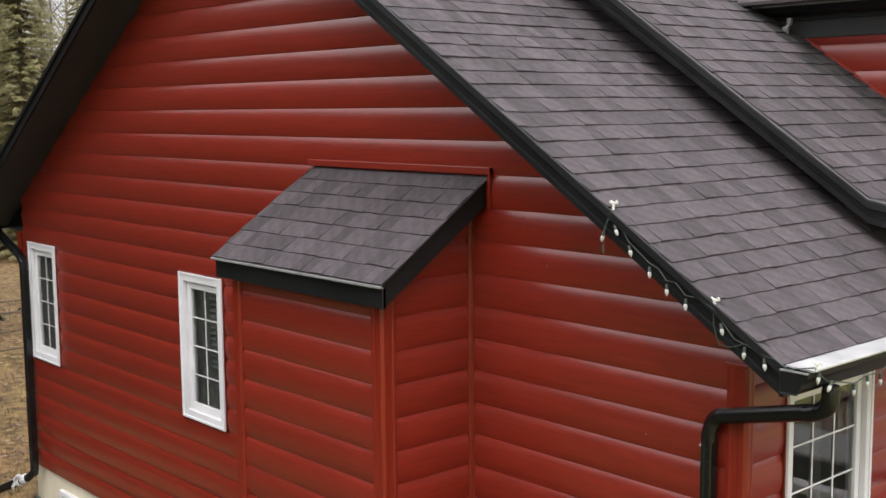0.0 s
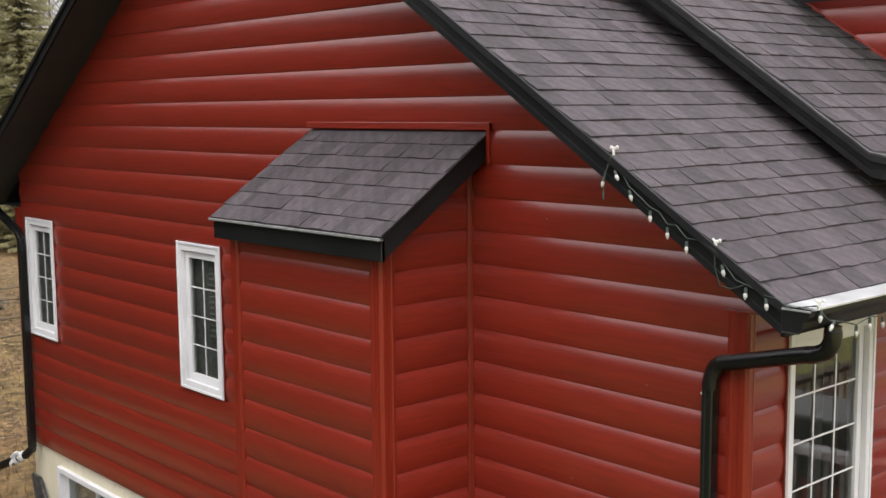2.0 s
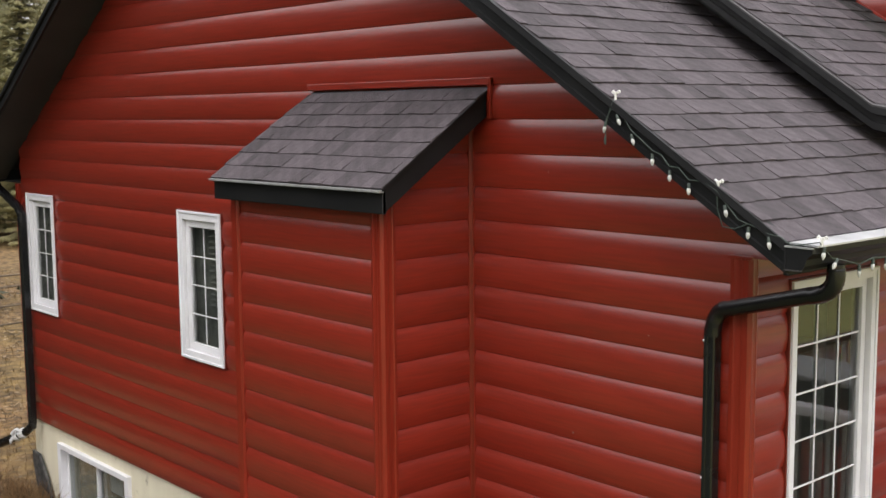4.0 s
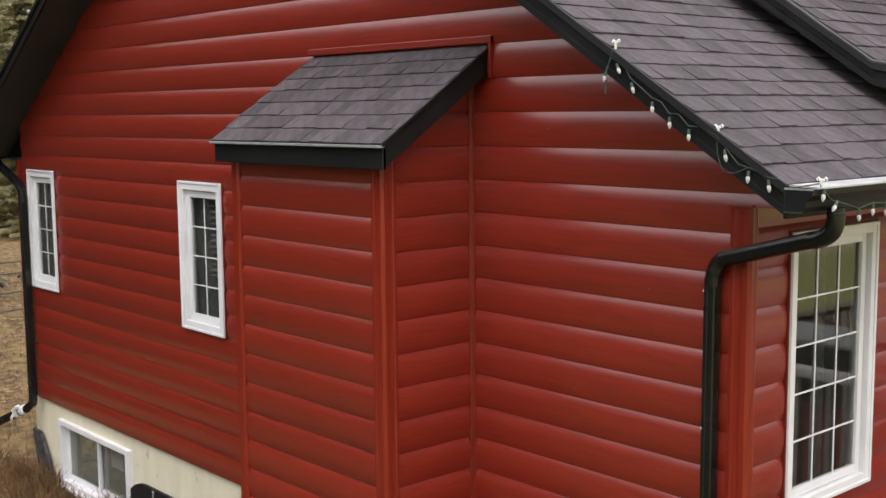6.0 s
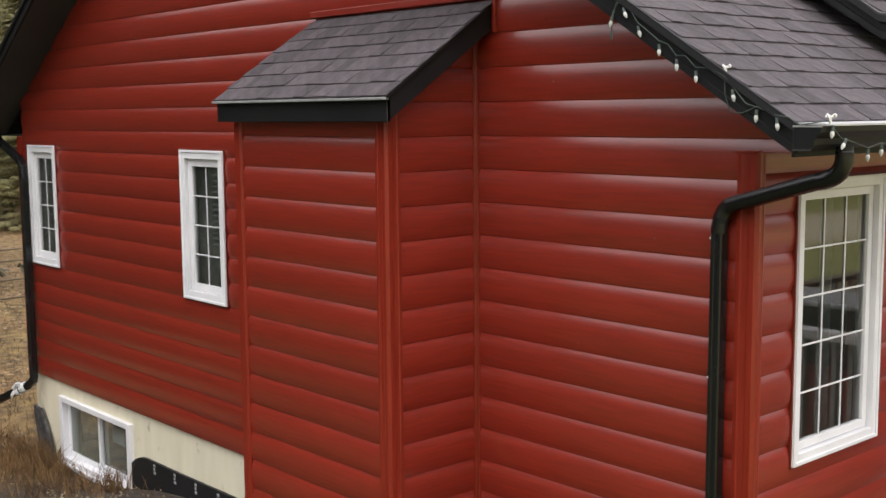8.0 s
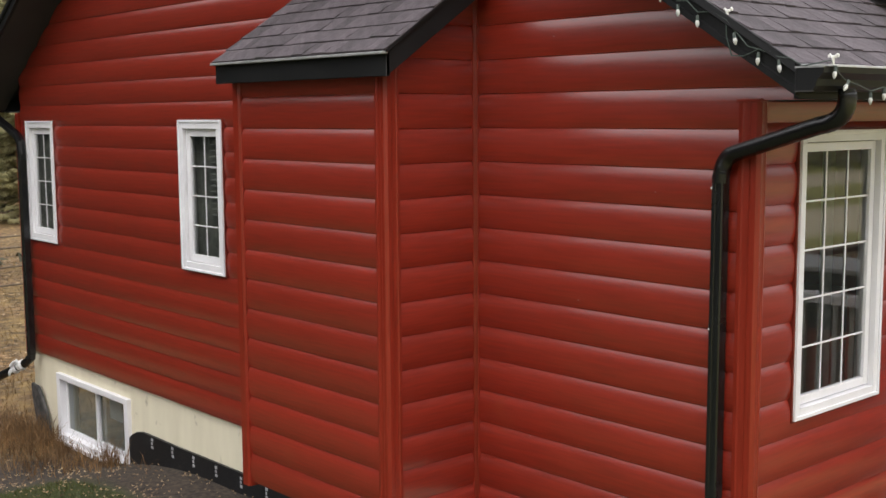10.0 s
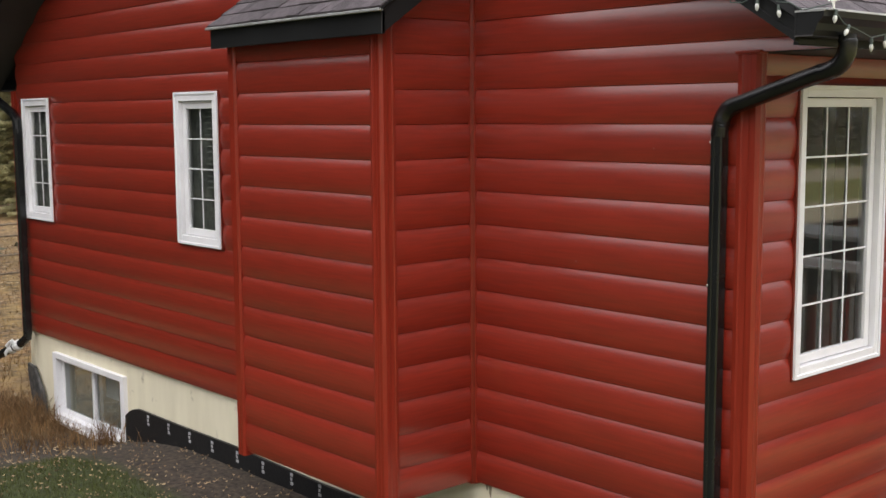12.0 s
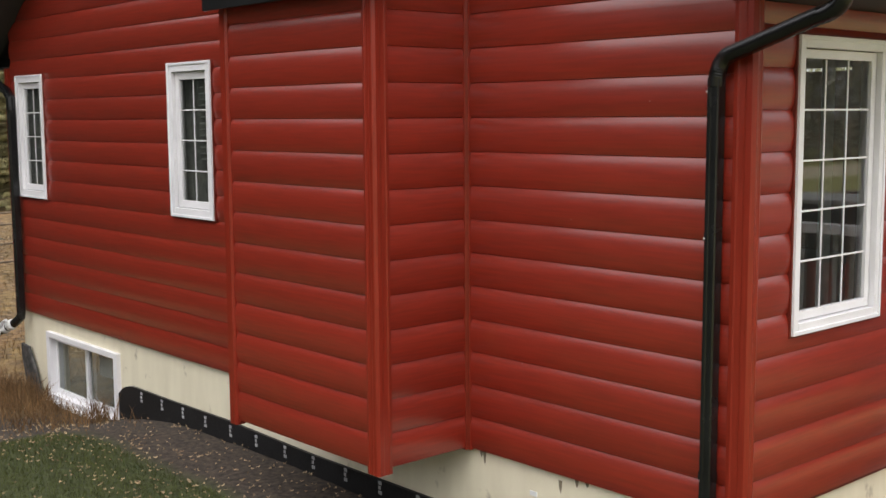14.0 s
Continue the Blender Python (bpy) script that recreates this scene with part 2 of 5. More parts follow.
def ground_material():
    """Leaf litter and dry grass, with a green lawn, a bare dirt strip by the house and a gravel drive."""
    m = bpy.data.materials.new("yard_ground")
    m.use_nodes = True
    n, l = m.node_tree.nodes, m.node_tree.links
    p = n["Principled BSDF"]
    p.inputs["Roughness"].default_value = 0.95
    tc = n.new("ShaderNodeTexCoord")
    sep = n.new("ShaderNodeSeparateXYZ")
    l.new(tc.outputs["Object"], sep.inputs["Vector"])

    def noise_at(s, detail=6):
        t = n.new("ShaderNodeTexNoise")
        t.inputs["Scale"].default_value, t.inputs["Detail"].default_value = s, detail
        l.new(tc.outputs["Object"], t.inputs["Vector"])
        return t.outputs["Fac"]

    def ramp(fac, a, b, ca, cb):
        r = n.new("ShaderNodeValToRGB")
        r.color_ramp.elements[0].position, r.color_ramp.elements[1].position = a, b
        r.color_ramp.elements[0].color, r.color_ramp.elements[1].color = ca, cb
        l.new(fac, r.inputs["Fac"])
        return r.outputs["Color"]

    def mix(fac, a, b):
        x = n.new("ShaderNodeMixRGB")
        l.new(fac, x.inputs["Fac"])
        l.new(a, x.inputs["Color1"])
        l.new(b, x.inputs["Color2"])
        return x.outputs["Color"]

    def band(axis, lo, hi, soft, wob):
        """1 between lo and hi of an axis, with a wobbling soft edge."""
        w = n.new("ShaderNodeMath")
        w.operation = "MULTIPLY_ADD"
        l.new(noise_at(0.9), w.inputs[0])
        w.inputs[1].default_value = wob
        l.new(sep.outputs[axis], w.inputs[2])
        out = None
        for edge, sign in ((lo, 1), (hi, -1)):
            mr = n.new("ShaderNodeMapRange")
            mr.inputs["From Min"].default_value, mr.inputs["From Max"].default_value = edge + wob / 2 - soft * sign, edge + wob / 2 + soft * sign
            l.new(w.outputs[0], mr.inputs["Value"])
            if out is None:
                out = mr.outputs["Result"]
            else:
                mu = n.new("ShaderNodeMath")
                mu.operation = "MULTIPLY"
                l.new(out, mu.inputs[0])
                l.new(mr.outputs["Result"], mu.inputs[1])
                out = mu.outputs[0]
        return out

    def both(a, b):
        mu = n.new("ShaderNodeMath")
        mu.operation = "MULTIPLY"
        l.new(a, mu.inputs[0])
        l.new(b, mu.inputs[1])
        return mu.outputs[0]

    litter = mix(ramp(noise_at(0.5), 0.4, 0.65, (0, 0, 0, 1), (1, 1, 1, 1)),
                 ramp(noise_at(7, 9), 0.36, 0.64, (0.040, 0.022, 0.008, 1), (0.25, 0.150, 0.062, 1)),
                 ramp(noise_at(4, 9), 0.36, 0.64, (0.050, 0.030, 0.009, 1), (0.22, 0.142, 0.050, 1)))
    dirt = ramp(noise_at(22), 0.35, 0.72, (0.016, 0.012, 0.009, 1), (0.070, 0.050, 0.035, 1))
    lawn = ramp(noise_at(17), 0.35, 0.7, (0.018, 0.026, 0.005, 1), (0.046, 0.054, 0.012, 1))
    gravel = ramp(noise_at(30), 0.35, 0.7, (0.38, 0.32, 0.20, 1), (0.52, 0.45, 0.31, 1))
    col = mix(both(band("Y", -1.5, 0.6, 0.25, 0.6), band("X", -9.2, 40, 0.4, 0.8)), litter, dirt)
    col = mix(both(band("Y", -60, -0.72, 0.12, 0.5), band("X", -7.7, 200, 0.3, 0.7)), col, lawn)
    # lawn added out of view, so that the siding mirrors darker ground
    col = mix(both(band("Y", -60, -2.2, 0.3, 0.6), band("X", -17, 200, 0.5, 1.0)), col, lawn)
    col = mix(both(band("Y", -90, -3.6, 0.4, 0.8), band("X", -90, -14, 0.5, 1.0)), col, lawn)
    meadow = ramp(noise_at(3), 0.35, 0.7, (0.17, 0.17, 0.04, 1), (0.29, 0.27, 0.085, 1))
    col = mix(both(band("X", 3, 90, 1, 2), band("Y", -60, 90, 2, 2)), col, meadow)
    for x0, x1 in ((13.3, 18.3), (25, 31.5)):
        col = mix(both(band("X", x0, x1, 0.5, 1.5), band("Y", -60, 80, 2, 2)), col, gravel)
    l.new(col, p.inputs["Base Color"])
    bp = n.new("ShaderNodeBump")
    bp.inputs["Strength"].default_value, bp.inputs["Distance"].default_value = 0.4, 0.03
    l.new(noise_at(26), bp.inputs["Height"])
    l.new(bp.outputs["Normal"], p.inputs["Normal"])
    return m


M_GROUND = ground_material()


# ---- mesh helpers ----
def mesh_of(name, bm, mat, smooth=False):
    me = bpy.data.meshes.new(name)
    if len(bm.faces) > 1:
        bmesh.ops.recalc_face_normals(bm, faces=bm.faces)
    bm.to_mesh(me)
    bm.free()
    me.materials.append(mat)
    if smooth:
        me.polygons.foreach_set("use_smooth", [True] * len(me.polygons))
        me.set_sharp_from_angle(angle=radians(35))
    return me


def part(name, bm, mat, parent=None, label="", smooth=False):
    ob = new(name, mesh_of(name, bm, mat, smooth))
    if parent:
        ob.parent = parent
    if label:
        ob["label"] = label
    return ob


def empty(name, at=(0, 0, 0)):
    ob = new(name)
    ob.empty_display_size = 0.1
    ob.location = at
    return ob


def box(bm, x0, x1, y0, y1, z0, z1, bevel=0.0):
    vs = [bm.verts.new((x, y, z)) for x in (x0, x1) for y in (y0, y1) for z in (z0, z1)]
    fs = [bm.faces.new([vs[i] for i in q]) for q in ((0, 1, 3, 2), (4, 6, 7, 5), (0, 4, 5, 1), (2, 3, 7, 6), (0, 2, 6, 4), (1, 5, 7, 3))]
    if bevel:
        es = list({e for f in fs for e in f.edges})
        bmesh.ops.bevel(bm, geom=es, offset=bevel, segments=2, profile=0.5, affect="EDGES")
    return bm


def boxed(*a, bevel=0.0):
    return box(bmesh.new(), *a, bevel=bevel)


def sweep(bm, profile, p0, p1, ua, ub, cap=True):
    """A closed outline (a, b) drawn along ua, ub, and pushed from p0 to p1."""
    p0, p1, ua, ub = Vector(p0), Vector(p1), Vector(ua), Vector(ub)
    r0 = [bm.verts.new(p0 + ua * a + ub * b) for a, b in profile]
    r1 = [bm.verts.new(p1 + ua * a + ub * b) for a, b in profile]
    k = len(profile)
    for i in range(k):
        bm.faces.new((r0[i], r0[(i + 1) % k], r1[(i + 1) % k], r1[i]))
    if cap:
        bm.faces.new(r0[::-1])
        bm.faces.new(r1)
    return bm


def swept(*a, **k):
    return sweep(bmesh.new(), *a, **k)


def tube(bm, pts, radii, sides=8, squash=(1, 1)):
    """A tube through points."""
    pts = [Vector(p) for p in pts]
    rings, side = [], None
    for i, p in enumerate(pts):
        d = (pts[min(i + 1, len(pts) - 1)] - pts[max(i - 1, 0)]).normalized()
        if side is None:
            side = d.orthogonal().normalized()
        side = (side - d * side.dot(d)).normalized()
        up = d.cross(side)
        r = radii[i] if isinstance(radii, (list, tuple)) else radii
        rings.append([bm.verts.new(p + side * (math.cos(6.2832 * j / sides) * r * squash[0]) + up * (math.sin(6.2832 * j / sides) * r * squash[1])) for j in range(sides)])
    for a, b in zip(rings, rings[1:]):
        for j in range(sides):
            bm.faces.new((a[j], a[(j + 1) % sides], b[(j + 1) % sides], b[j]))
    bm.faces.new(rings[0][::-1])
    bm.faces.new(rings[-1])
    return bm


# ---- plan ----
P = 0.21                     # height of one siding course
XL, XR = -10.155, -0.75        # house corners along the gable wall
RIDGE_X, PITCH = -5.452, 0.636
EAVE_X, EAVE_Z = -0.256, 2.825
RAKE_Y = -0.46               # outer face of the gable overhang
FASCIA = 0.16
CH_L, CH_R, CH_Y = -4.40, -2.80, -0.728   # chimney chase
CHR_L, CHR_R, CHR_Y = -4.495, -2.60, -0.89  # its roof
CHR_Z0, CHR_Z1 = 2.985, 3.58
DEPTH = 9.0


def roof_z(x):
    return EAVE_Z + PITCH * ((EAVE_X - x) if x > RIDGE_X else (EAVE_X - (2 * RIDGE_X - x)))


def soffit_z(x):
    return roof_z(x) - FASCIA


# windows: x or y range, z range
W1, W2 = (-9.905, -9.205, 1.274, 2.567), (-6.54, -5.82, 1.264, 2.573)
WF = (0.34, 1.245, 0.962, 2.505)
WB = (-9.44, -7.77, -0.88, -0.155)

# ---- wall cores and foundation ----
def wall_with_holes(name, along, at, thick, a0, a1, z0, top, holes, mat, label):
    """An upright wall slab as a set of upright strips between its openings; top is a function of the place along it."""
    bm = bmesh.new()
    cuts = sorted({a0, a1, RIDGE_X if a0 < RIDGE_X < a1 and along == "x" else a0, *[h[0] for h in holes], *[h[1] for h in holes]})
    for c0, c1 in zip(cuts, cuts[1:]):
        spans, mid = [[z0, None]], (c0 + c1) / 2
        for h in sorted(holes, key=lambda h: h[2]):
            if h[0] < mid < h[1]:
                spans[-1][1] = h[2]
                spans.append([h[3], None])
        for lo, hi in spans:
            vs = []
            for d in (at, at + thick):
                for c, z in ((c0, lo), (c1, lo), (c1, top(c1) if hi is None else hi), (c0, top(c0) if hi is None else hi)):
                    vs.append(bm.verts.new((c, d, z) if along == "x" else (d, c, z)))
            for q in ((0, 1, 2, 3), (7, 6, 5, 4), (0, 4, 5, 1), (1, 5, 6, 2), (2, 6, 7, 3), (3, 7, 4, 0)):
                bm.faces.new([vs[i] for i in q])
    bmesh.ops.remove_doubles(bm, verts=bm.verts, dist=1e-5)
    bm.verts.index_update()
    seen = {}
    for f in bm.faces:
        seen.setdefault(tuple(sorted(v.index for v in f.verts)), []).append(f)
    bmesh.ops.delete(bm, geom=[f for fs in seen.values() if len(fs) > 1 for f in fs], context="FACES")
    ob = part(name, bm, mat)
    return tagged(ob, label, "wall", kind="structure")


wall_gable = wall_with_holes("wall_south", "x", 0.004, 0.16, XL, XR, 0.0, lambda x: soffit_z(x) + 0.05, (W1, W2), M_TRIM, "gable end wall clad in red woodgrain steel log siding")
wall_front = wall_with_holes("wall_east", "y", XR - 0.004, -0.16, 0.17, DEPTH, 0.0, lambda y: 2.66, (WF,), M_TRIM, "front wall clad in red steel log siding")
tagged(part("wall_west", boxed(XL, XL + 0.16, 0.17, DEPTH, 0, 2.66), M_TRIM), "rear wall of the red house", "wall", kind="structure")
tagged(part("wall_north", boxed(XL, XR, DEPTH, DEPTH + 0.16, 0, 2.66), M_TRIM), "far end wall of the red house", "wall", kind="structure")
found_s = wall_with_holes("foundation_south", "x", 0.012, 0.2, XL + 0.02, XR - 0.02, -1.6, lambda x: -0.001, (WB,), M_PARGE, "cream parged concrete foundation wall with stains")
wall_with_holes("foundation_east", "y", XR - 0.02, -0.2, 0.215, DEPTH, -1.6, lambda y: 0.03, (), M_PARGE, "cream parged concrete foundation under the front wall")
tagged(part("floor", boxed(XL + 0.2, XR - 0.24, 0.25, DEPTH - 0.05, 0.24, 0.30), M_ROOMDARK), "dark wooden floor inside the house", "floor", kind="structure")
tagged(part("ceiling", boxed(XL + 0.2, XR - 0.2, 0.17, DEPTH, 2.70, 2.76), M_ROOM), "ceiling inside the house, coloured dark like an unlit room", "ceiling", kind="structure")
tagged(part("basement_floor", boxed(XL + 0.22, XR - 0.25, 0.23, DEPTH, -1.6, -1.5), M_ROOM), "bare concrete basement floor, coloured dark like an unlit room", "floor", kind="structure")

# ---- log siding ----
PROFILE = [(0.0, 0.0150)]    # a log's face: a lip at its foot, fullest at mid height, steeper towards its top
for u in (0.007, 0.03, 0.08, 0.16, 0.28, 0.42, 0.56, 0.68, 0.78, 0.86, 0.92, 0.965, 1.0):
    w = (u - 0.46) / (0.46 if u < 0.46 else 0.54)
    PROFILE.append((round(u * P, 5), 0.0360 - (0.0140 * abs(w) ** 2.0 if w < 0 else 0.0205 * w ** 3.0)))


def bulge(f):
    for (a, oa), (b, ob) in zip(PROFILE, PROFILE[1:]):
        if f <= b + 1e-6:
            return oa + (ob - oa) * (f - a) / (b - a)
    return PROFILE[-1][1]


def course(bm, base, lo, hi, left, right, place):
    """One strip of a log course between heights lo and hi; left and right give its ends at a height; place maps (along, out, z)."""
    zs = sorted({lo, hi, *[base + f for f, _ in PROFILE if lo < base + f < hi]})
    prev = None
    for z in zs:
        a, b = left(z), right(z)
        if b - a < 0.01:
            prev = None
            continue
        o = bulge(z - base)
        row = [bm.verts.new(place(a + (b - a) * i / 4, o, z)) for i in range(5)] 
        ends = [[bm.verts.new(place(e, 0.0, z)), bm.verts.new(place(e, o, z))] for e in (a, b)]
        if prev:
            for i in range(len(row) - 1):
                bm.faces.new((prev[0][i], prev[0][i + 1], row[i + 1], row[i]))
            bm.faces.new((prev[1][0][0], prev[1][0][1], ends[0][1], ends[0][0]))
            bm.faces.new((prev[1][1][1], prev[1][1][0], ends[1][0], ends[1][1]))
        prev = (row, ends)


def clad(parent, z0, count, left, right, holes, place, mat, top=99.0):
    for k in range(count):
        base = z0 + k * P
        if base >= top:
            break
        end = min(base + P, top)
        cuts = sorted({base, end, *[h[2] for h in holes if base < h[2] < end], *[h[3] for h in holes if base < h[3] < end]})
        bm = bmesh.new()
        for lo, hi in zip(cuts, cuts[1:]):
            mid = (lo + hi) / 2
            stops = sorted(h for h in holes if h[2] < mid < h[3])
            starts = [left] + [lambda z, v=h[1]: v for h in stops]
            ends = [lambda z, v=h[0]: v for h in stops] + [right]
            for s, e in zip(starts, ends):
                course(bm, base, lo, hi, s, e, place)
        if bm.verts:
            part("siding_log", bm, mat, parent, smooth=True)
        else:
            bm.free()


POST = 0.075
sof_l = lambda z: max(XL + POST, RIDGE_X - (roof_z(RIDGE_X) - FASCIA - z) / PITCH - 0.02)
sof_r = lambda z: min(EAVE_X - 0.06, RIDGE_X + (roof_z(RIDGE_X) - FASCIA - z) / PITCH + 0.02)
grown = lambda w, g: (w[0] - g, w[1] + g, w[2] - g, w[3] + g)
chase_hole = (CH_L + 0.0, CH_R + 0.05, -1, 3.40)
clad(wall_gable, 0.0, 28, sof_l, sof_r, (grown(W1, 0.012), grown(W2, 0.012), chase_hole, (XR - POST + 0.02, 9.0, -1, 2.662)), lambda a, o, z: (a, -o, z), M_SIDING)
clad(wall_front, 0.03, 13, lambda z: 0.012, lambda z: DEPTH, (grown(WF, 0.012),), lambda a, o, z: (XR + o, a, z), M_SIDING_Y, 2.655)


def corner_post(name, x, y, sx, sy, z0, z1, parent=None, w=0.06, v=0.06):
    """An outside corner cover with a shallow groove on each face; sx and sy point outwards; w and v: how far it reaches back along x and y."""
    o = 0.046
    wt_, vt = w + o, v + o
    pr = [(-w, 0), (-w, o), (-w + wt_ * 0.2, o + 0.004), (-w + wt_ * 0.28, o + 0.001), (-w + wt_ * 0.55, o + 0.001), (-w + wt_ * 0.63, o + 0.004), (o - 0.012, o + 0.005), (o + 0.005, o - 0.012),
          (o + 0.004, -v + vt * 0.63), (o + 0.001, -v + vt * 0.55), (o + 0.001, -v + vt * 0.28), (o + 0.004, -v + vt * 0.2), (o, -v), (0, -v), (-0.01, -0.01)]
    return part(name, swept(pr, (x, y, z0), (x, y, z1), (sx, 0, 0), (0, sy, 0)), M_POST, parent)


tagged(corner_post("corner_trim", XR, 0, 1, -1, -0.02, 2.655, None, 0.075, 0.022), "red upright steel corner trim of the house", "trim", kind="structure")
tagged(corner_post("corner_trim", XL, 0, -1, -1, -0.02, 2.655), "red upright steel corner trim of the house", "trim", kind="structure")

tagged(part("corner_cap", boxed(XR - POST - 0.012, XR + 0.056, -0.058, 0.02, 2.655, 2.672, bevel=0.003), M_POST), "red steel cap on the corner trim under the eave", "trim", kind="structure")

for x, z in ((-8.1, 2.72), (-6.9, 3.18), (-7.4, 3.62), (-4.9, 2.9), (-2.1, 3.05), (-1.9, 1.52), (-1.35, 2.18), (-2.3, 0.62), (-5.0, 1.12), (-8.7, 0.82)):
    part("paint_chip", boxed(x - 0.0025, x + 0.0025, -bulge(z % P) - 0.001, -bulge(z % P) + 0.004, z - 0.004, z + 0.004, bevel=0.0008), M_DRIPL, wall_gable, "small pale paint chip")

# ---- chimney chase ----
chase = tagged(empty("chimney_chase", (CH_R, CH_Y, 0)), "boxed chimney chase in red log siding with a shingled lean-to roof", "chimney chase")


def under(parent):
    """Parts are drawn in world places; shift them under a parent that stands elsewhere."""
    for c in parent.children:
        c.matrix_parent_inverse = Matrix.Translation(parent.location).inverted()


ch_top = lambda y: CHR_Z1 - (CHR_Z1 - CHR_Z0) * (y / CHR_Y) - 0.165
ch_front_top = ch_top(CH_Y)
core = bmesh.new()
sweep(core, [(CH_Y + 0.004, 0.0), (-0.05, 0.0), (-0.05, ch_top(-0.05)), (CH_Y + 0.004, ch_top(CH_Y))], (CH_L + 0.004, 0, 0), (CH_R - 0.004, 0, 0), (0, 1, 0), (0, 0, 1))
ch_front = part("front_wall", core, M_TRIM, chase)
clad(ch_front, 0.0, 14, lambda z: CH_L + 0.04, lambda z: CH_R - 0.05, (), lambda a, o, z: (a, CH_Y - o, z), M_SIDING, ch_front_top + 0.02)
side_core = part("side_wall", boxed(CH_R - 0.02, CH_R - 0.001, CH_Y + 0.1, -0.06, 0.002, 2.8), M_TRIM, chase)
clad(side_core, 0.0, 17, lambda z: max(CH_Y + 0.05, CHR_Y * (CHR_Z1 - 0.15 - z) / (CHR_Z1 - CHR_Z0)), lambda z: -0.05, (), lambda a, o, z: (CH_R + o, a, z), M_SIDING_Y, 3.42)
corner_post("corner_post", CH_R, CH_Y, 1, -1, -0.03, ch_front_top + 0.02, chase)
part("edge_trim", swept([(-0.045, -0.03), (-0.045, 0.03), (-0.03, 0.05), (0.035, 0.05), (0.05, 0.036), (0.052, -0.03)], (CH_L, CH_Y, -0.03), (CH_L, CH_Y, ch_front_top + 0.02), (1, 0, 0), (0, -1, 0)), M_POST, chase)
part("inside_corner_trim", swept([(0.0, 0.0), (0.0, 0.056), (0.039, 0.056), (0.042, 0.050), (0.029, 0.043), (0.043, 0.029), (0.050, 0.042), (0.056, 0.039), (0.056, 0.0)],
                                 (CH_R, -0.002, -0.01), (CH_R, -0.002, 3.36), (1, 0, 0), (0, -1, 0)), M_POST, chase)
part("inside_corner_trim", swept([(0.0, 0.0), (0.0, 0.047), (-0.03, 0.043), (-0.047, 0.0)], (CH_L, -0.002, -0.01), (CH_L, -0.002, 3.36), (1, 0, 0), (0, -1, 0)), M_POST, chase)
# its roof
c_up = Vector((0, -CHR_Y, CHR_Z1 - CHR_Z0)).normalized()
ch_roof = part("lean_to_roof", swept([(CHR_Y + 0.01, CHR_Z0 - 0.03), (-0.002, CHR_Z1 - 0.024), (-0.002, CHR_Z1 - 0.012), (CHR_Y + 0.01, CHR_Z0 - 0.018)], (CHR_L + 0.01, 0, 0), (CHR_R - 0.01, 0, 0), (0, 1, 0), (0, 0, 1)), M_DECK, chase)
part("fascia", boxed(CHR_L + 0.012, CHR_R - 0.012, CHR_Y + 0.015, CHR_Y + 0.04, CHR_Z0 - 0.162, CHR_Z0 - 0.03, bevel=0.004), M_BLACK, chase, "black steel fascia")
for sx, x in ((1, CHR_R - 0.04), (-1, CHR_L + 0.012)):
    part("rake_fascia", swept([(CHR_Y + 0.016, CHR_Z0 - 0.162), (-0.05, CHR_Z1 - 0.205), (-0.05, CHR_Z1 - 0.045), (CHR_Y + 0.016, CHR_Z0 - 0.032)], (x, 0, 0), (x + 0.028, 0, 0), (0, 1, 0), (0, 0, 1)), M_BLACK, chase, "black steel rake board")
    xd = CHR_R - 0.008 if sx > 0 else CHR_L - 0.004
    part("drip_edge", swept([(CHR_Y, CHR_Z0 - 0.032), (-0.05, CHR_Z1 - 0.032 - 0.025), (-0.05, CHR_Z1 - 0.012 - 0.03), (CHR_Y, CHR_Z0 - 0.012)], (xd, 0, 0), (xd + 0.012, 0, 0), (0, 1, 0), (0, 0, 1)), M_BLACK, chase)
part("corner_seam", boxed(CHR_R - 0.013, CHR_R - 0.0095, CHR_Y + 0.012, CHR_Y + 0.0155, CHR_Z0 - 0.160, CHR_Z0 - 0.040), M_DRIP, chase, "thin grey seam down the fascia corner")
part("drip_edge", boxed(CHR_L, CHR_R, CHR_Y - 0.021, CHR_Y + 0.016, CHR_Z0 - 0.037, CHR_Z0 - 0.021, bevel=0.003), M_DRIPL, chase, "weathered grey drip edge")
part("soffit", swept([(CHR_Y + 0.03, CHR_Z0 - 0.128), (-0.05, CHR_Z1 - 0.178), (-0.05, CHR_Z1 - 0.16), (CHR_Y + 0.03, CHR_Z0 - 0.11)], (CHR_L + 0.03, 0, 0), (CHR_R - 0.03, 0, 0), (0, 1, 0), (0, 0, 1)), M_SOFFIT, chase)
part("wall_flashing", boxed(CHR_L - 0.02, CHR_R + 0.03, -0.052, -0.03, CHR_Z1 - 0.01, CHR_Z1 + 0.034, bevel=0.003), M_SIDING, chase, "red steel wall flashing")
part("flashing_return", boxed(CHR_R + 0.004, CHR_R + 0.03, -0.055, -0.03, CHR_Z1 - 0.22, CHR_Z1 + 0.033, bevel=0.003), M_POST, chase)

# ---- main roof ----
roof = tagged(part("roof_main", swept([(EAVE_X - 0.01, EAVE_Z - 0.03), (RIDGE_X, roof_z(RIDGE_X) - 0.03), (2 * RIDGE_X - EAVE_X, EAVE_Z - 0.03), (2 * RIDGE_X - EAVE_X, EAVE_Z - 0.012), (RIDGE_X, roof_z(RIDGE_X) - 0.012), (EAVE_X - 0.01, EAVE_Z - 0.012)],
                               (0, RAKE_Y + 0.02, 0), (0, 1.72, 0), (1, 0, 0), (0, 0, 1)), M_DECK), "charcoal laminated asphalt shingle roof", "roof", kind="structure")
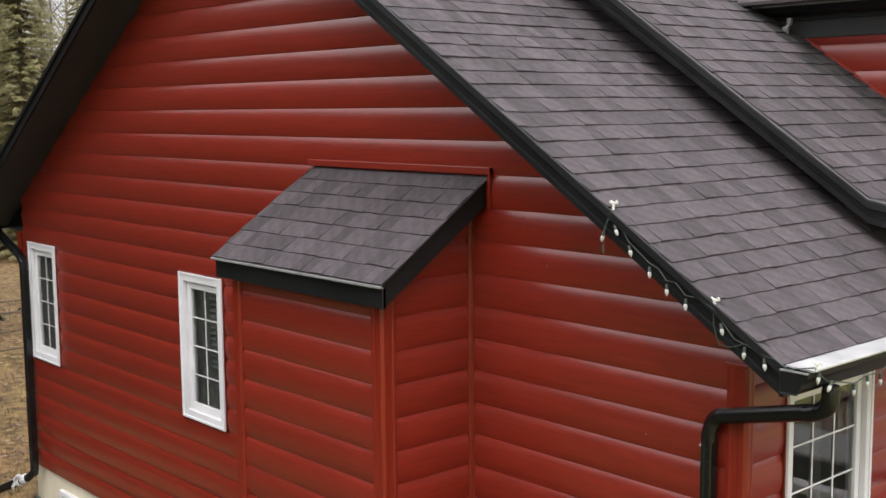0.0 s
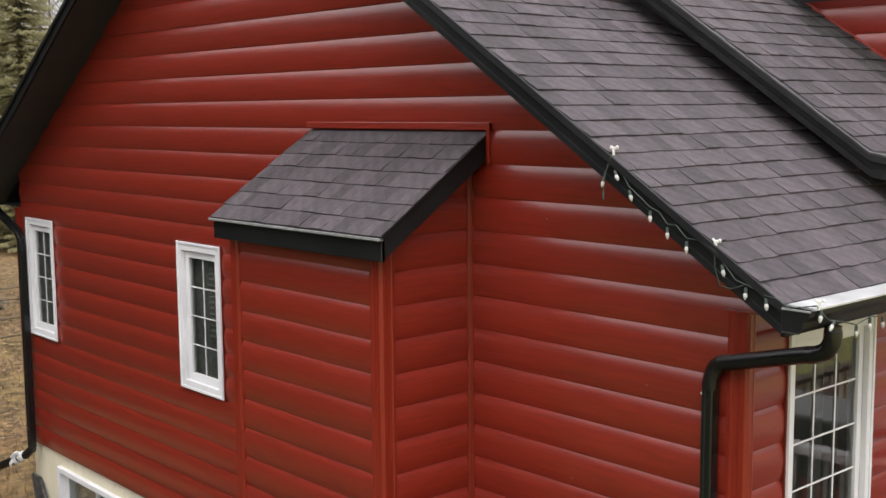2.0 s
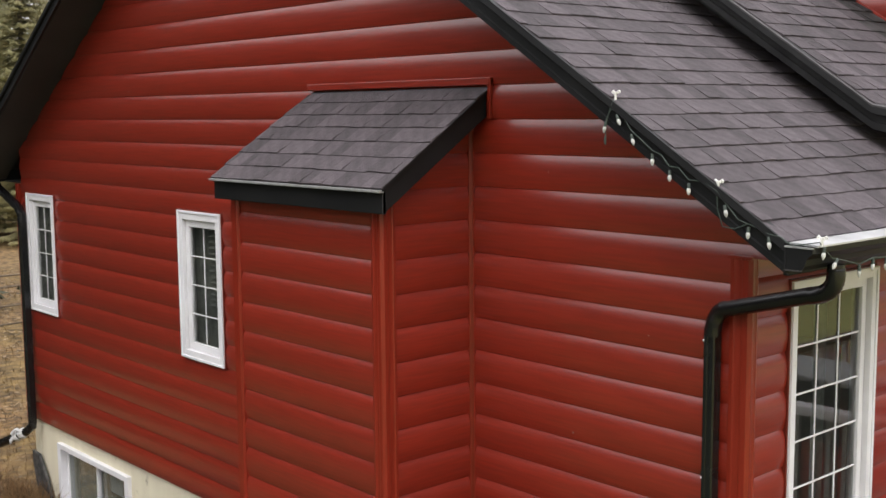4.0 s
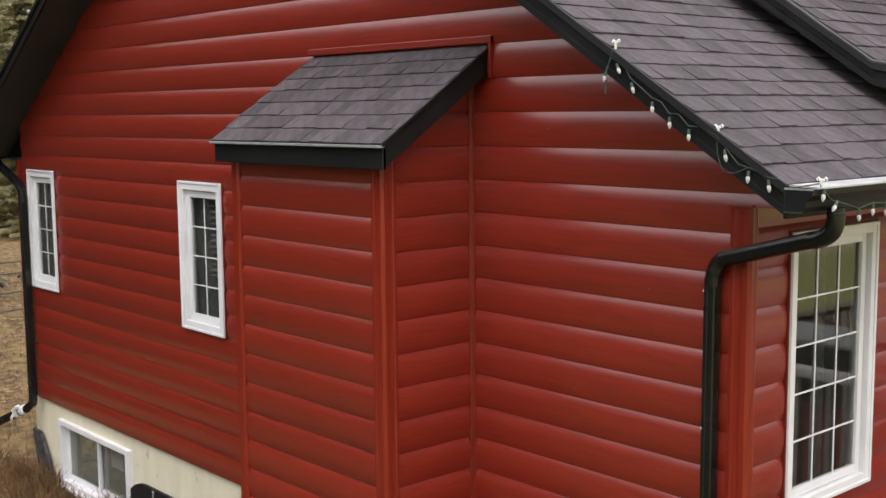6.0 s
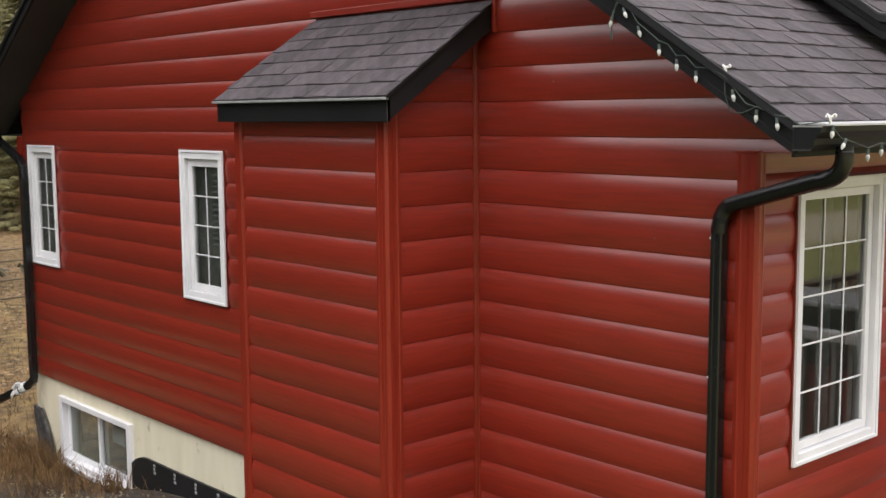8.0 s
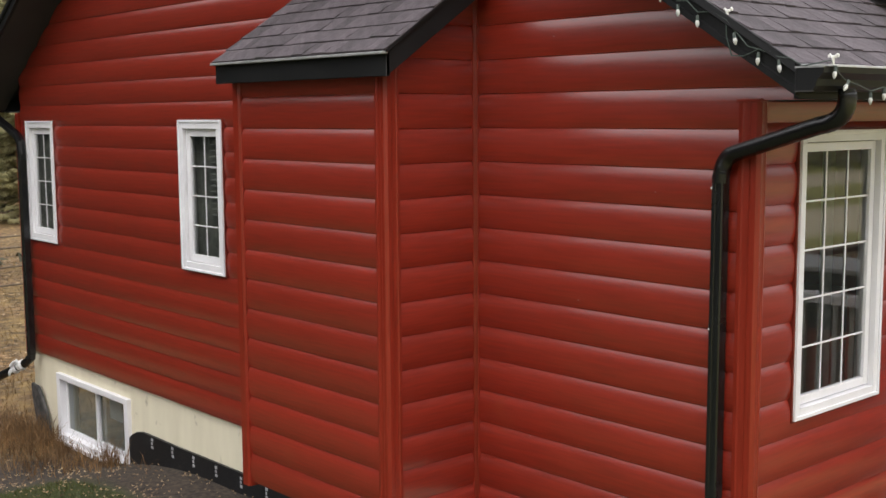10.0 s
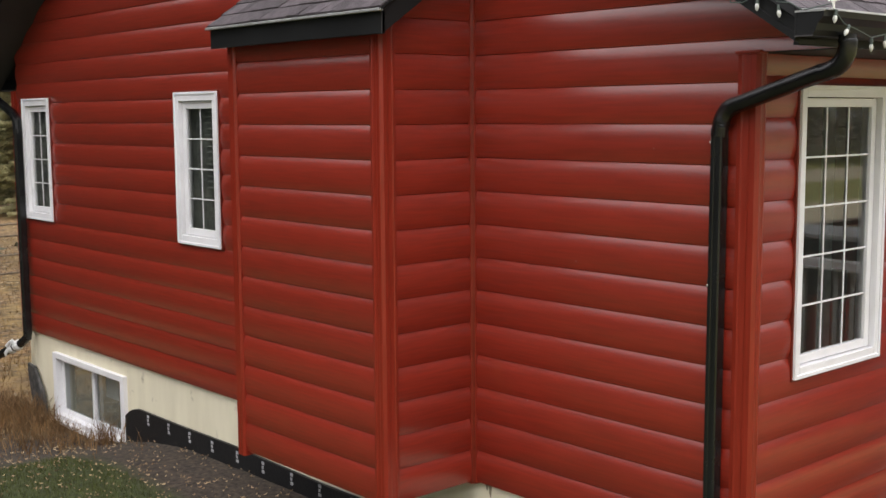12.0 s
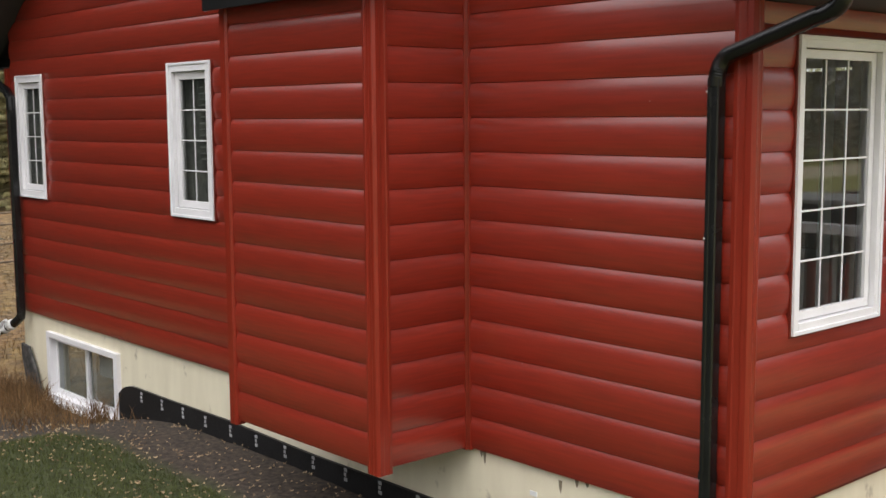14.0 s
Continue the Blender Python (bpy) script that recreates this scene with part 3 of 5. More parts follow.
# rake boards: stepped black fascia, drip edge, soffit
RAKE = [(0.03, -0.150), (-0.006, -0.150), (-0.006, -0.118), (0.004, -0.112), (0.004, -0.055), (-0.004, -0.048), (-0.004, -0.026), (0.03, -0.026)]


def rake(parent, x0, z0, x1, z1, y, tag):
    part("rake_fascia", swept([(a, b + 0.0) for a, b in RAKE], (x0, y, z0), (x1, y, z1), (0, 1, 0), (0, 0, 1)), M_BLACK, parent, "black steel rake fascia")
    part("drip_edge", swept([(-0.018, -0.046), (-0.014, -0.050), (-0.010, -0.034), (0.05, -0.024), (0.05, -0.004), (-0.014, -0.008)], (x0, y, z0), (x1, y, z1), (0, 1, 0), (0, 0, 1)), M_BLACK, parent, tag)
    part("drip_hem", swept([(-0.0155, -0.016), (-0.0155, -0.005), (-0.008, -0.002), (-0.006, -0.012)], (x0, y, z0), (x1, y, z1), (0, 1, 0), (0, 0, 1)), M_RIB, parent, "narrow hem of the drip edge")


LEFT_X = 2 * RIDGE_X - EAVE_X
rake(roof, EAVE_X, EAVE_Z, RIDGE_X, roof_z(RIDGE_X), RAKE_Y, "black steel drip edge")
rake(roof, LEFT_X, EAVE_Z, RIDGE_X, roof_z(RIDGE_X), RAKE_Y, "black steel drip edge")
for xa in (EAVE_X, LEFT_X):
    part("soffit", swept([(0.02, -0.160), (0.47, -0.160), (0.47, -0.140), (0.02, -0.140)], (xa, RAKE_Y, EAVE_Z), (RIDGE_X, RAKE_Y, roof_z(RIDGE_X)), (0, 1, 0), (0, 0, 1)), M_SOFFIT, roof, "black soffit")
part("eave_soffit", boxed(XR, EAVE_X - 0.03, 0.0, DEPTH, EAVE_Z - 0.165, EAVE_Z - 0.15), M_SOFFIT, roof, "black soffit")
part("eave_fascia", boxed(EAVE_X - 0.03, EAVE_X - 0.004, RAKE_Y + 0.03, DEPTH, EAVE_Z - 0.165, EAVE_Z - 0.03), M_BLACK, roof, "black steel fascia")
part("eave_soffit", boxed(LEFT_X + 0.03, XL, 0.0, DEPTH, EAVE_Z - 0.165, EAVE_Z - 0.15), M_SOFFIT, roof, "black soffit")
part("eave_fascia", boxed(LEFT_X, LEFT_X + 0.03, RAKE_Y + 0.03, DEPTH, EAVE_Z - 0.165, EAVE_Z - 0.03), M_BLACK, roof, "black steel fascia")

# ---- upper roof: a higher roof that begins behind, with a flatter skirt at its foot ----
R2_Y, R2_X, R2_Z, R2_P, R2_Q = 1.38, -0.837, 3.44, 0.68, 0.19
r2_z = lambda x: R2_Z + R2_P * (R2_X - x) if x < R2_X else R2_Z - R2_Q * (x - R2_X)
R2_TOP = r2_z(RIDGE_X)
roof2 = tagged(part("roof_upper", swept([(0.0, r2_z(0.0) - 0.03), (R2_X, R2_Z - 0.03), (RIDGE_X, R2_TOP - 0.03), (2 * RIDGE_X, R2_Z - 0.33), (2 * RIDGE_X, R2_Z - 0.31), (RIDGE_X, R2_TOP - 0.012), (R2_X, R2_Z - 0.012), (0.0, r2_z(0.0) - 0.012)],
                                 (0, R2_Y + 0.02, 0), (0, DEPTH + 0.4, 0), (1, 0, 0), (0, 0, 1)), M_DECK), "higher charcoal shingle roof with a flatter skirt", "roof", kind="structure")
for a, b in ((0.0, R2_X), (R2_X, RIDGE_X)):
    part("rake_fascia", swept([(0.03, -0.155), (-0.004, -0.155), (-0.004, -0.115), (0.008, -0.108), (0.008, -0.072), (-0.002, -0.066), (-0.002, -0.03), (0.03, -0.03)], (a, R2_Y, r2_z(a)), (b, R2_Y, r2_z(b)), (0, 1, 0), (0, 0, 1)), M_RIB, roof2, "black ribbed steel fascia")
    part("drip_edge", swept([(-0.024, -0.062), (-0.018, -0.066), (-0.012, -0.050), (0.05, -0.028), (0.05, -0.002), (-0.012, -0.008), (-0.012, -0.018), (-0.020, -0.022)], (a, R2_Y, r2_z(a)), (b, R2_Y, r2_z(b)), (0, 1, 0), (0, 0, 1)), M_RIB, roof2, "black steel drip edge")
    part("drip_hem", swept([(-0.0225, -0.024), (-0.0225, -0.012), (-0.014, -0.006), (-0.012, -0.016)], (a, R2_Y, r2_z(a)), (b, R2_Y, r2_z(b)), (0, 1, 0), (0, 0, 1)), M_DRIP, roof2, "weathered grey hem")
    part("soffit", swept([(0.02, -0.160), (0.36, -0.160), (0.36, -0.145), (0.02, -0.145)], (a, R2_Y, r2_z(a)), (b, R2_Y, r2_z(b)), (0, 1, 0), (0, 0, 1)), M_SOFFIT, roof2)
# coloured black for the deep shade under the upper roof
tagged(part("wall_upper", swept([(-0.75, 2.65), (RIDGE_X, 2.65), (RIDGE_X, R2_TOP - 0.15), (R2_X, R2_Z - 0.15), (-0.75, r2_z(-0.75) - 0.15)], (0, R2_Y + 0.34, 0), (0, R2_Y + 0.45, 0), (1, 0, 0), (0, 0, 1)), M_SOFFIT), "wall between two roof levels, blackened for the shade there", "wall", kind="structure")

# ---- dormer ----
DM_Y, DG_Y = 3.23, 3.42     # its wall, and the line its gutter is hung from
dormer = tagged(empty("dormer", (-2.3, DM_Y, 4.4)), "roof dormer clad in red log siding with a black gutter", "dormer")
dm_core = part("side_wall", boxed(-4.6, -0.9, DM_Y + 0.004, DM_Y + 0.12, 3.2, 5.0), M_TRIM, dormer)
clad(dm_core, 3.395, 8, lambda z: RIDGE_X + 0.5, lambda z: -0.9, (), lambda a, o, z: (a, DM_Y - o, z), M_SIDING, 4.85)
part("step_flashing", swept([(0.0, -0.02), (0.0, 0.022), (-0.042, 0.018), (-0.046, -0.02)], (-4.2, DM_Y, r2_z(-4.2) + 0.0), (-0.9, DM_Y, r2_z(-0.9) + 0.0), (0, 1, 0), (0, 0, 1)), M_POST, dormer, "red steel step flashing")
part("soffit", boxed(-4.6, -0.8, DG_Y - 0.25, DG_Y + 0.02, 4.637, 4.652), M_SOFFIT, dormer)
# a black strip standing in for the shadow beneath the soffit
part("soffit_shade_strip", boxed(-4.6, -0.9, DM_Y - 0.05, DM_Y - 0.02, 4.50, 4.638, bevel=0.004), M_SOFFIT, dormer, "black strip for the shade under the dormer soffit")
part("gutter_lip", boxed(-2.80, -0.8, DG_Y - 0.392, DG_Y - 0.380, 4.744, 4.754), M_DRIPL, dormer, "thin pale edge of the dormer gutter")
part("drip_edge", boxed(-3.05, -0.75, DG_Y - 0.345, DG_Y - 0.30, 4.764, 4.772), M_DRIPL, dormer)
part("shingle_edge", boxed(-3.10, -0.75, DG_Y - 0.350, DG_Y - 0.28, 4.778, 4.790, bevel=0.004), M_SHINGLE_I, dormer)
part("gutter", swept([(0, 0), (-0.06, -0.002), (-0.10, 0.02), (-0.125, 0.05), (-0.125, 0.07), (-0.115, 0.07), (-0.09, 0.025), (-0.055, 0.008), (-0.006, 0.008), (-0.006, 0.07), (0, 0.07)], (-2.80, DG_Y - 0.26, 4.680), (-0.8, DG_Y - 0.26, 4.680), (0, 1, 0), (0, 0, 1)), M_BLACK, dormer, "black steel gutter")
part("fascia", boxed(-4.2, -0.8, DG_Y - 0.26, DG_Y - 0.235, 4.637, 4.765), M_BLACK, dormer)
part("dormer_roof", swept([(DM_Y - 0.33, 4.760), (DM_Y + 1.4, 5.6), (DM_Y + 3.2, 4.760), (DM_Y + 3.2, 4.785), (DM_Y + 1.4, 5.63), (DM_Y - 0.33, 4.785)], (-4.6, 0, 0), (-0.7, 0, 0), (0, 1, 0), (0, 0, 1)), M_SHINGLE_I, dormer)
spout = bmesh.new()
box(spout, -2.468, -2.434, DG_Y - 0.352, DG_Y - 0.318, 4.605, 4.655, bevel=0.004)
tube(spout, [(-2.451, DG_Y - 0.335, 4.612), (-2.462, DG_Y - 0.343, 4.596), (-2.474, DG_Y - 0.352, 4.58)], 0.013, 8)
box(spout, -2.494, -2.452, DG_Y - 0.375, DG_Y - 0.338, 4.525, 4.588, bevel=0.004)
part("downspout_outlet", spout, M_DRIPL, dormer, "short bare metal gutter outlet")

# ---- windows ----
def window(name, w, place, cols, rows, label, trim=0.075, sash=0.066, depth=0.05, recess=0.055):
    """A white casement: brick mould, sash, sill, one pane, grid bars. place maps (along, out, z)."""
    a0, a1, z0, z1 = w
    ob = tagged(empty(name, place((a0 + a1) / 2, 0, z0)), label, "window", kind="structure")

    def bar(nm, u0, u1, o0, o1, v0, v1, mat, parent, lab="", bev=0.004):
        p, q = place(u0, o0, v0), place(u1, o1, v1)
        lo, hi = [min(a, b) for a, b in zip(p, q)], [max(a, b) for a, b in zip(p, q)]
        return part(nm, boxed(lo[0], hi[0], lo[1], hi[1], lo[2], hi[2], bevel=bev), mat, parent, lab)

    def ring(nm, u0, u1, v0, v1, t, o0, o1, mat, lab=""):
        bm = bmesh.new()
        for c in ((u0, u0 + t, v0, v1), (u1 - t, u1, v0, v1), (u0 + t, u1 - t, v0, v0 + t), (u0 + t, u1 - t, v1 - t, v1)):
            p, q = place(c[0], o0, c[2]), place(c[1], o1, c[3])
            lo, hi = [min(a, b) for a, b in zip(p, q)], [max(a, b) for a, b in zip(p, q)]
            box(bm, lo[0], hi[0], lo[1], hi[1], lo[2], hi[2], bevel=0.003)
        return part(nm, bm, mat, ob, lab)

    ring("surround", a0 - 0.011, a1 + 0.011, z0 - 0.011, z1 + 0.011, 0.012, -0.02, depth - 0.006, M_TRIM, "dark red steel channel")
    ring("frame_bead", a0 - 0.001, a1 + 0.001, z0 - 0.001, z1 + 0.001, 0.022, depth - 0.02, depth + 0.009, M_WHITE, "raised white outer bead")
    ring("window_frame", a0, a1, z0, z1, trim, -recess - 0.02, depth, M_WHITE, "white vinyl frame")
    # dark ring painting the shadow line between frame and sash
    ring("sash_gap_shade", a0 + trim - 0.002, a1 - trim + 0.002, z0 + trim - 0.002, z1 - trim + 0.002, 0.02, -0.02, depth - 0.052, M_SOFFIT, "dark ring for the shade in the gap round the sash")
    ring("sash", a0 + trim + 0.005, a1 - trim - 0.005, z0 + trim + 0.005, z1 - trim - 0.005, sash - 0.005, -0.018, depth - 0.034, M_WHITE, "white vinyl sash")
    i0, i1, j0, j1 = a0 + trim + sash, a1 - trim - sash, z0 + trim + sash, z1 - trim - sash
    bm = bmesh.new()
    bm.faces.new([bm.verts.new(place(u, depth - 0.054, v)) for u, v in ((i0 - 0.01, j0 - 0.01), (i1 + 0.01, j0 - 0.01), (i1 + 0.01, j1 + 0.01), (i0 - 0.01, j1 + 0.01))])
    pane = part("pane", bm, M_GLASS, ob, "clear reflecting glass")
    pane.visible_shadow = False
    for c in range(1, cols):
        u = i0 + (i1 - i0) * c / cols
        bar("grid_bar", u - 0.005, u + 0.005, depth - 0.0525, depth - 0.0475, j0, j1, M_WHITE, ob, "", 0)
    for r in range(1, rows):
        v = j0 + (j1 - j0) * r / rows
        bar("grid_bar", i0, i1, depth - 0.0520, depth - 0.0480, v - 0.005, v + 0.005, M_WHITE, ob, "", 0)
    under(ob)
    return ob


on_gable = lambda a, o, z: (a, -o, z)
on_front = lambda a, o, z: (XR + o, a, z)
window("window_1", W1, on_gable, 2, 4, "narrow white vinyl window with a grid of eight lights")
window("window_2", W2, on_gable, 2, 4, "narrow white vinyl window with a grid, beside the chase")
window("window_3", WF, on_front, 3, 5, "tall white vinyl window with a grid of fifteen lights", 0.06, 0.052)


def basement_window():
    a0, a1, z0, z1 = WB
    ob = tagged(empty("window_4", (a0, 0, z0)), "white basement slider window set in the cream foundation", "window", kind="structure")
    bm = bmesh.new()
    for c in ((a0, a0 + 0.075, z0, z1), (a1 - 0.075, a1, z0, z1), (a0 + 0.075, a1 - 0.075, z1 - 0.06, z1), (a0 + 0.075, a1 - 0.075, z0, z0 + 0.055)):
        box(bm, c[0], c[1], -0.035, 0.12, c[2], c[3], bevel=0.006)
    part("window_frame", bm, M_WHITE, ob, "chipped white wooden frame")
    mid = (a0 + a1) / 2 - 0.02
    for u0, u1, y in ((a0 + 0.075, mid + 0.03, 0.04), (mid - 0.03, a1 - 0.075, 0.075)):
        bm = bmesh.new()
        for c in ((u0, u0 + 0.04, z0 + 0.055, z1 - 0.06), (u1 - 0.04, u1, z0 + 0.055, z1 - 0.06), (u0 + 0.04, u1 - 0.04, z0 + 0.055, z0 + 0.105), (u0 + 0.04, u1 - 0.04, z1 - 0.105, z1 - 0.06)):
            box(bm, c[0], c[1], y, y + 0.03, c[2], c[3], bevel=0.003)
        part("sash", bm, M_WHITE, ob, "white vinyl sash")
        bm = bmesh.new()
        bm.faces.new([bm.verts.new((u, y + 0.014, v)) for u, v in ((u0 + 0.03, z0 + 0.1), (u1 - 0.03, z0 + 0.1), (u1 - 0.03, z1 - 0.1), (u0 + 0.03, z1 - 0.1))])
        p = part("pane", bm, M_GLASSD, ob, "glass with a grey veil")
        p.visible_shadow = False
    part("sticker", boxed(mid + 0.20, mid + 0.48, 0.098, 0.100, z1 - 0.33, z1 - 0.13), M_PAPER, ob, "white paper label behind the glass")
    part("window_sill", boxed(a0 - 0.03, a1 + 0.03, -0.07, 0.01, z0 - 0.04, z0 + 0.005, bevel=0.008), M_WHITE, ob, "white painted sill with dirt")
    under(ob)


basement_window()


def blind(x0, x1, z0, z1, y):
    ob = tagged(empty("window_blind", (x0, y, z1)), "half drawn grey slatted blind behind glass", "blind")
    part("head_rail", boxed(x0, x1, y - 0.015, y + 0.015, z1, z1 + 0.03), M_CURTAIN, ob)
    n = int((z1 - z0) / 0.05)
    for i in range(n):
        z = z1 - 0.05 * (i + 0.5)
        part("slat", swept([(-0.02, -0.006), (0.02, 0.006), (0.02, 0.008), (-0.02, -0.004)], (x0, y, z), (x1, y, z), (0, 1, 0), (0, 0, 1)), M_CURTAIN, ob)
    under(ob)


def curtain(name, a0, a1, z0, z1, place, waves):
    bm = bmesh.new()
    n = waves * 8
    rows = []
    for j in range(2):
        z = (z0, z1)[j]
        rows.append([bm.verts.new(place(a0 + (a1 - a0) * i / n, 0.025 * math.sin(i / 8 * 6.2832), z)) for i in range(n + 1)])
    for i in range(n):
        bm.faces.new((rows[0][i], rows[0][i + 1], rows[1][i + 1], rows[1][i]))
    bmesh.ops.solidify(bm, geom=bm.faces[:], thickness=0.004)
    tagged(part(name, bm, M_CURTAIN, smooth=True), "hanging grey fabric curtain behind the window", "curtain")


blind(-6.15, -5.88, 1.72, 2.44, 0.045)
curtain("curtain", -6.50, -5.86, 1.0, 2.6, lambda a, o, z: (a, 0.09 + o * 0.6, z), 9)
curtain("curtain", -9.86, -9.25, 1.0, 2.6, lambda a, o, z: (a, 0.05 + o * 0.6, z), 8)
curtain("curtain", 1.08, 1.17, 0.6, 2.62, lambda a, o, z: (XR - 0.24 + o, a, z), 4)
curtain("curtain", 0.36, 0.44, 0.6, 2.62, lambda a, o, z: (XR - 0.24 + o, a, z), 2)

# ---- gutter and downpipes ----
GX, GZ = EAVE_X + 0.002, EAVE_Z - 0.13
gutter = tagged(empty("gutter", (GX, RAKE_Y, GZ)), "black steel eave gutter with a bare metal guard", "gutter")
K = [(0, 0), (0.085, 0.0), (0.10, 0.022), (0.108, 0.05), (0.135, 0.078), (0.140, 0.105), (0.128, 0.105), (0.125, 0.082), (0.098, 0.055), (0.090, 0.026), (0.080, 0.006), (0.006, 0.006), (0.006, 0.105), (0, 0.105)]
part("trough", swept(K, (GX, RAKE_Y - 0.01, GZ), (GX, DEPTH, GZ), (1, 0, 0), (0, 0, 1)), M_BLACK, gutter)
part("end_cap", swept([(0, 0), (0.085, 0.0), (0.10, 0.022), (0.108, 0.05), (0.135, 0.078), (0.140, 0.105), (0.0, 0.108)], (GX, RAKE_Y - 0.016, GZ), (GX, RAKE_Y - 0.010, GZ), (1, 0, 0), (0, 0, 1)), M_BLACK, gutter)
part("end_cap_rim", swept([(0.0, -0.004), (0.087, -0.004), (0.087, 0.002), (0.0, 0.002)], (GX, RAKE_Y - 0.020, GZ), (GX, RAKE_Y - 0.008, GZ), (1, 0, 0), (0, 0, 1)), M_DRIP, gutter)
part("end_cap_rim", swept([(0.0, 0.100), (0.139, 0.099), (0.141, 0.106), (0.0, 0.108)], (GX, RAKE_Y - 0.020, GZ), (GX, RAKE_Y - 0.008, GZ), (1, 0, 0), (0, 0, 1)), M_DRIPL, gutter, "pale upper edge of the end cap")
part("end_cap_rim", swept([(0.0, 0.0), (0.006, 0.0), (0.006, 0.10), (0.0, 0.10)], (GX, RAKE_Y - 0.020, GZ), (GX, RAKE_Y - 0.008, GZ), (1, 0, 0), (0, 0, 1)), M_RIB, gutter)
part("guard", swept([(0.0, 0.112), (0.128, 0.106), (0.142, 0.104), (0.142, 0.112), (0.128, 0.115), (0.0, 0.120)], (GX, RAKE_Y + 0.02, GZ), (GX, DEPTH, GZ), (1, 0, 0), (0, 0, 1)), M_GUARD, gutter, "bare aluminium gutter guard")


def ribbed(bm, pts, r, ribs):
    """A bend with crimped ribs through a smooth arc of points."""
    p = [Vector(q) for q in pts]
    path, rad = [], []
    n = ribs * 2
    for i in range(n + 1):
        t = i / n
        path.append(p[0] * (1 - t) ** 2 + p[1] * 2 * t * (1 - t) + p[2] * t * t)
        rad.append(r * (1.03 if i % 2 else 0.97))
    return tube(bm, path, rad, 12)


PX, PY = -0.907, -0.073
pipe = tagged(empty("downpipe", (PX, PY, -0.4)), "black steel downpipe with crimped elbows on the red corner", "downpipe")
OUT = Vector((-0.138, -0.235, GZ))
ELB = Vector((PX, PY, 2.375))
bm = tube(bmesh.new(), [OUT + Vector((0, 0, 0.01)), OUT + Vector((0, 0, -0.03))], 0.040, 12)
part("outlet", bm, M_PIPE, pipe)
K1 = OUT + Vector((0, 0, -0.115))
dirv = (ELB - K1).normalized()
part("elbow", ribbed(bmesh.new(), [OUT + Vector((0, 0, -0.01)), K1 + Vector((0.012, 0.006, -0.02)), K1 + dirv * 0.15], 0.0425, 13), M_PIPE, pipe, "crimped black elbow", True)
part("offset_pipe", tube(bmesh.new(), [K1 + dirv * 0.14, ELB - dirv * 0.09], 0.042, 12), M_PIPE, pipe, "", True)
part("elbow", ribbed(bmesh.new(), [ELB - dirv * 0.10, ELB, ELB + Vector((0, 0, -0.13))], 0.043, 12), M_PIPE, pipe, "crimped black elbow", True)
RECT = [(-0.040, -0.032), (-0.032, -0.040), (-0.012, -0.040), (-0.008, -0.034), (0.008, -0.034), (0.012, -0.040), (0.032, -0.040), (0.040, -0.032), (0.040, 0.032), (0.032, 0.040), (-0.032, 0.040), (-0.040, 0.032)]
part("pipe", swept([(a * 0.86, b * 0.86) for a, b in RECT], (PX, PY, 2.29), (PX - 0.008, PY, -0.55), (1, 0, 0), (0, 1, 0)), M_PIPE, pipe, "square black downpipe with a centre groove")
for z in (0.26, 0.12):
    part("joint", swept([(a * 0.95, b * 0.95) for a, b in RECT], (PX - 0.007, PY, z - 0.02), (PX - 0.007, PY, z + 0.02), (1, 0, 0), (0, 1, 0)), M_PIPE, pipe)
for z in (2.22, 1.49, 0.24, 0.11):
    sc = bmesh.new()
    bmesh.ops.create_uvsphere(sc, u_segments=8, v_segments=6, radius=0.007, matrix=Matrix.Translation((PX - 0.033, PY - 0.030, z)))
    part("screw", sc, M_GUARD, pipe, "bright screw head")
part("strap", boxed(PX - 0.062, PX - 0.022, PY + 0.0, PY + 0.05, 1.465, 1.515, bevel=0.004), M_DRIP, pipe, "grey metal pipe strap")
under(pipe)
under(gutter)

LPX, LPY = -9.91, -0.105
lpipe = tagged(empty("downpipe", (LPX, LPY, -0.3)), "black steel downpipe at the rear corner, kicking outwards", "downpipe")
part("offset_pipe", tube(bmesh.new(), [(LEFT_X + 0.0, LPY, 2.72), (LEFT_X + 0.01, LPY, 2.66), (LEFT_X + 0.08, LPY, 2.60), (LPX - 0.10, LPY, 2.41), (LPX - 0.01, LPY, 2.33), (LPX, LPY, 2.2)], 0.048, 10), M_PIPE, lpipe, "", True)
part("pipe", swept([(a * 0.95, b * 0.95) for a, b in RECT], (LPX, LPY, 2.24), (LPX, LPY, -0.02), (1, 0, 0), (0, 1, 0)), M_PIPE, lpipe)
part("kick_out", tube(bmesh.new(), [(LPX, LPY, 0.02), (LPX - 0.005, LPY, -0.05), (LPX - 0.10, LPY - 0.04, -0.13), (LPX - 1.05, LPY - 0.3, -0.56)], 0.048, 10), M_PIPE, lpipe, "", True)
tape_at = lambda s, dy=0.0, dz=0.0: Vector((LPX - 0.10, LPY - 0.04, -0.13)).lerp(Vector((LPX - 0.30, LPY - 0.095, -0.220)), s) + Vector((0, dy, dz))
tape = bmesh.new()
for s0, s1 in ((0.08, 0.50), (0.62, 0.98)):
    tube(tape, [tape_at(s0), tape_at(s0 + (s1 - s0) * 0.3), tape_at(s0 + (s1 - s0) * 0.7), tape_at(s1)], [0.049, 0.062, 0.055, 0.049], 10)
tube(tape, [tape_at(0.25, -0.035, 0.03), tape_at(0.30, -0.055, 0.055), tape_at(0.50, -0.065, 0.06), tape_at(0.75, -0.06, 0.03)], [0.012, 0.022, 0.014, 0.024], 7)
tube(tape, [tape_at(0.80, -0.05, -0.01), tape_at(0.86, -0.065, -0.04), tape_at(0.90, -0.06, -0.075)], [0.020, 0.016, 0.006], 7)
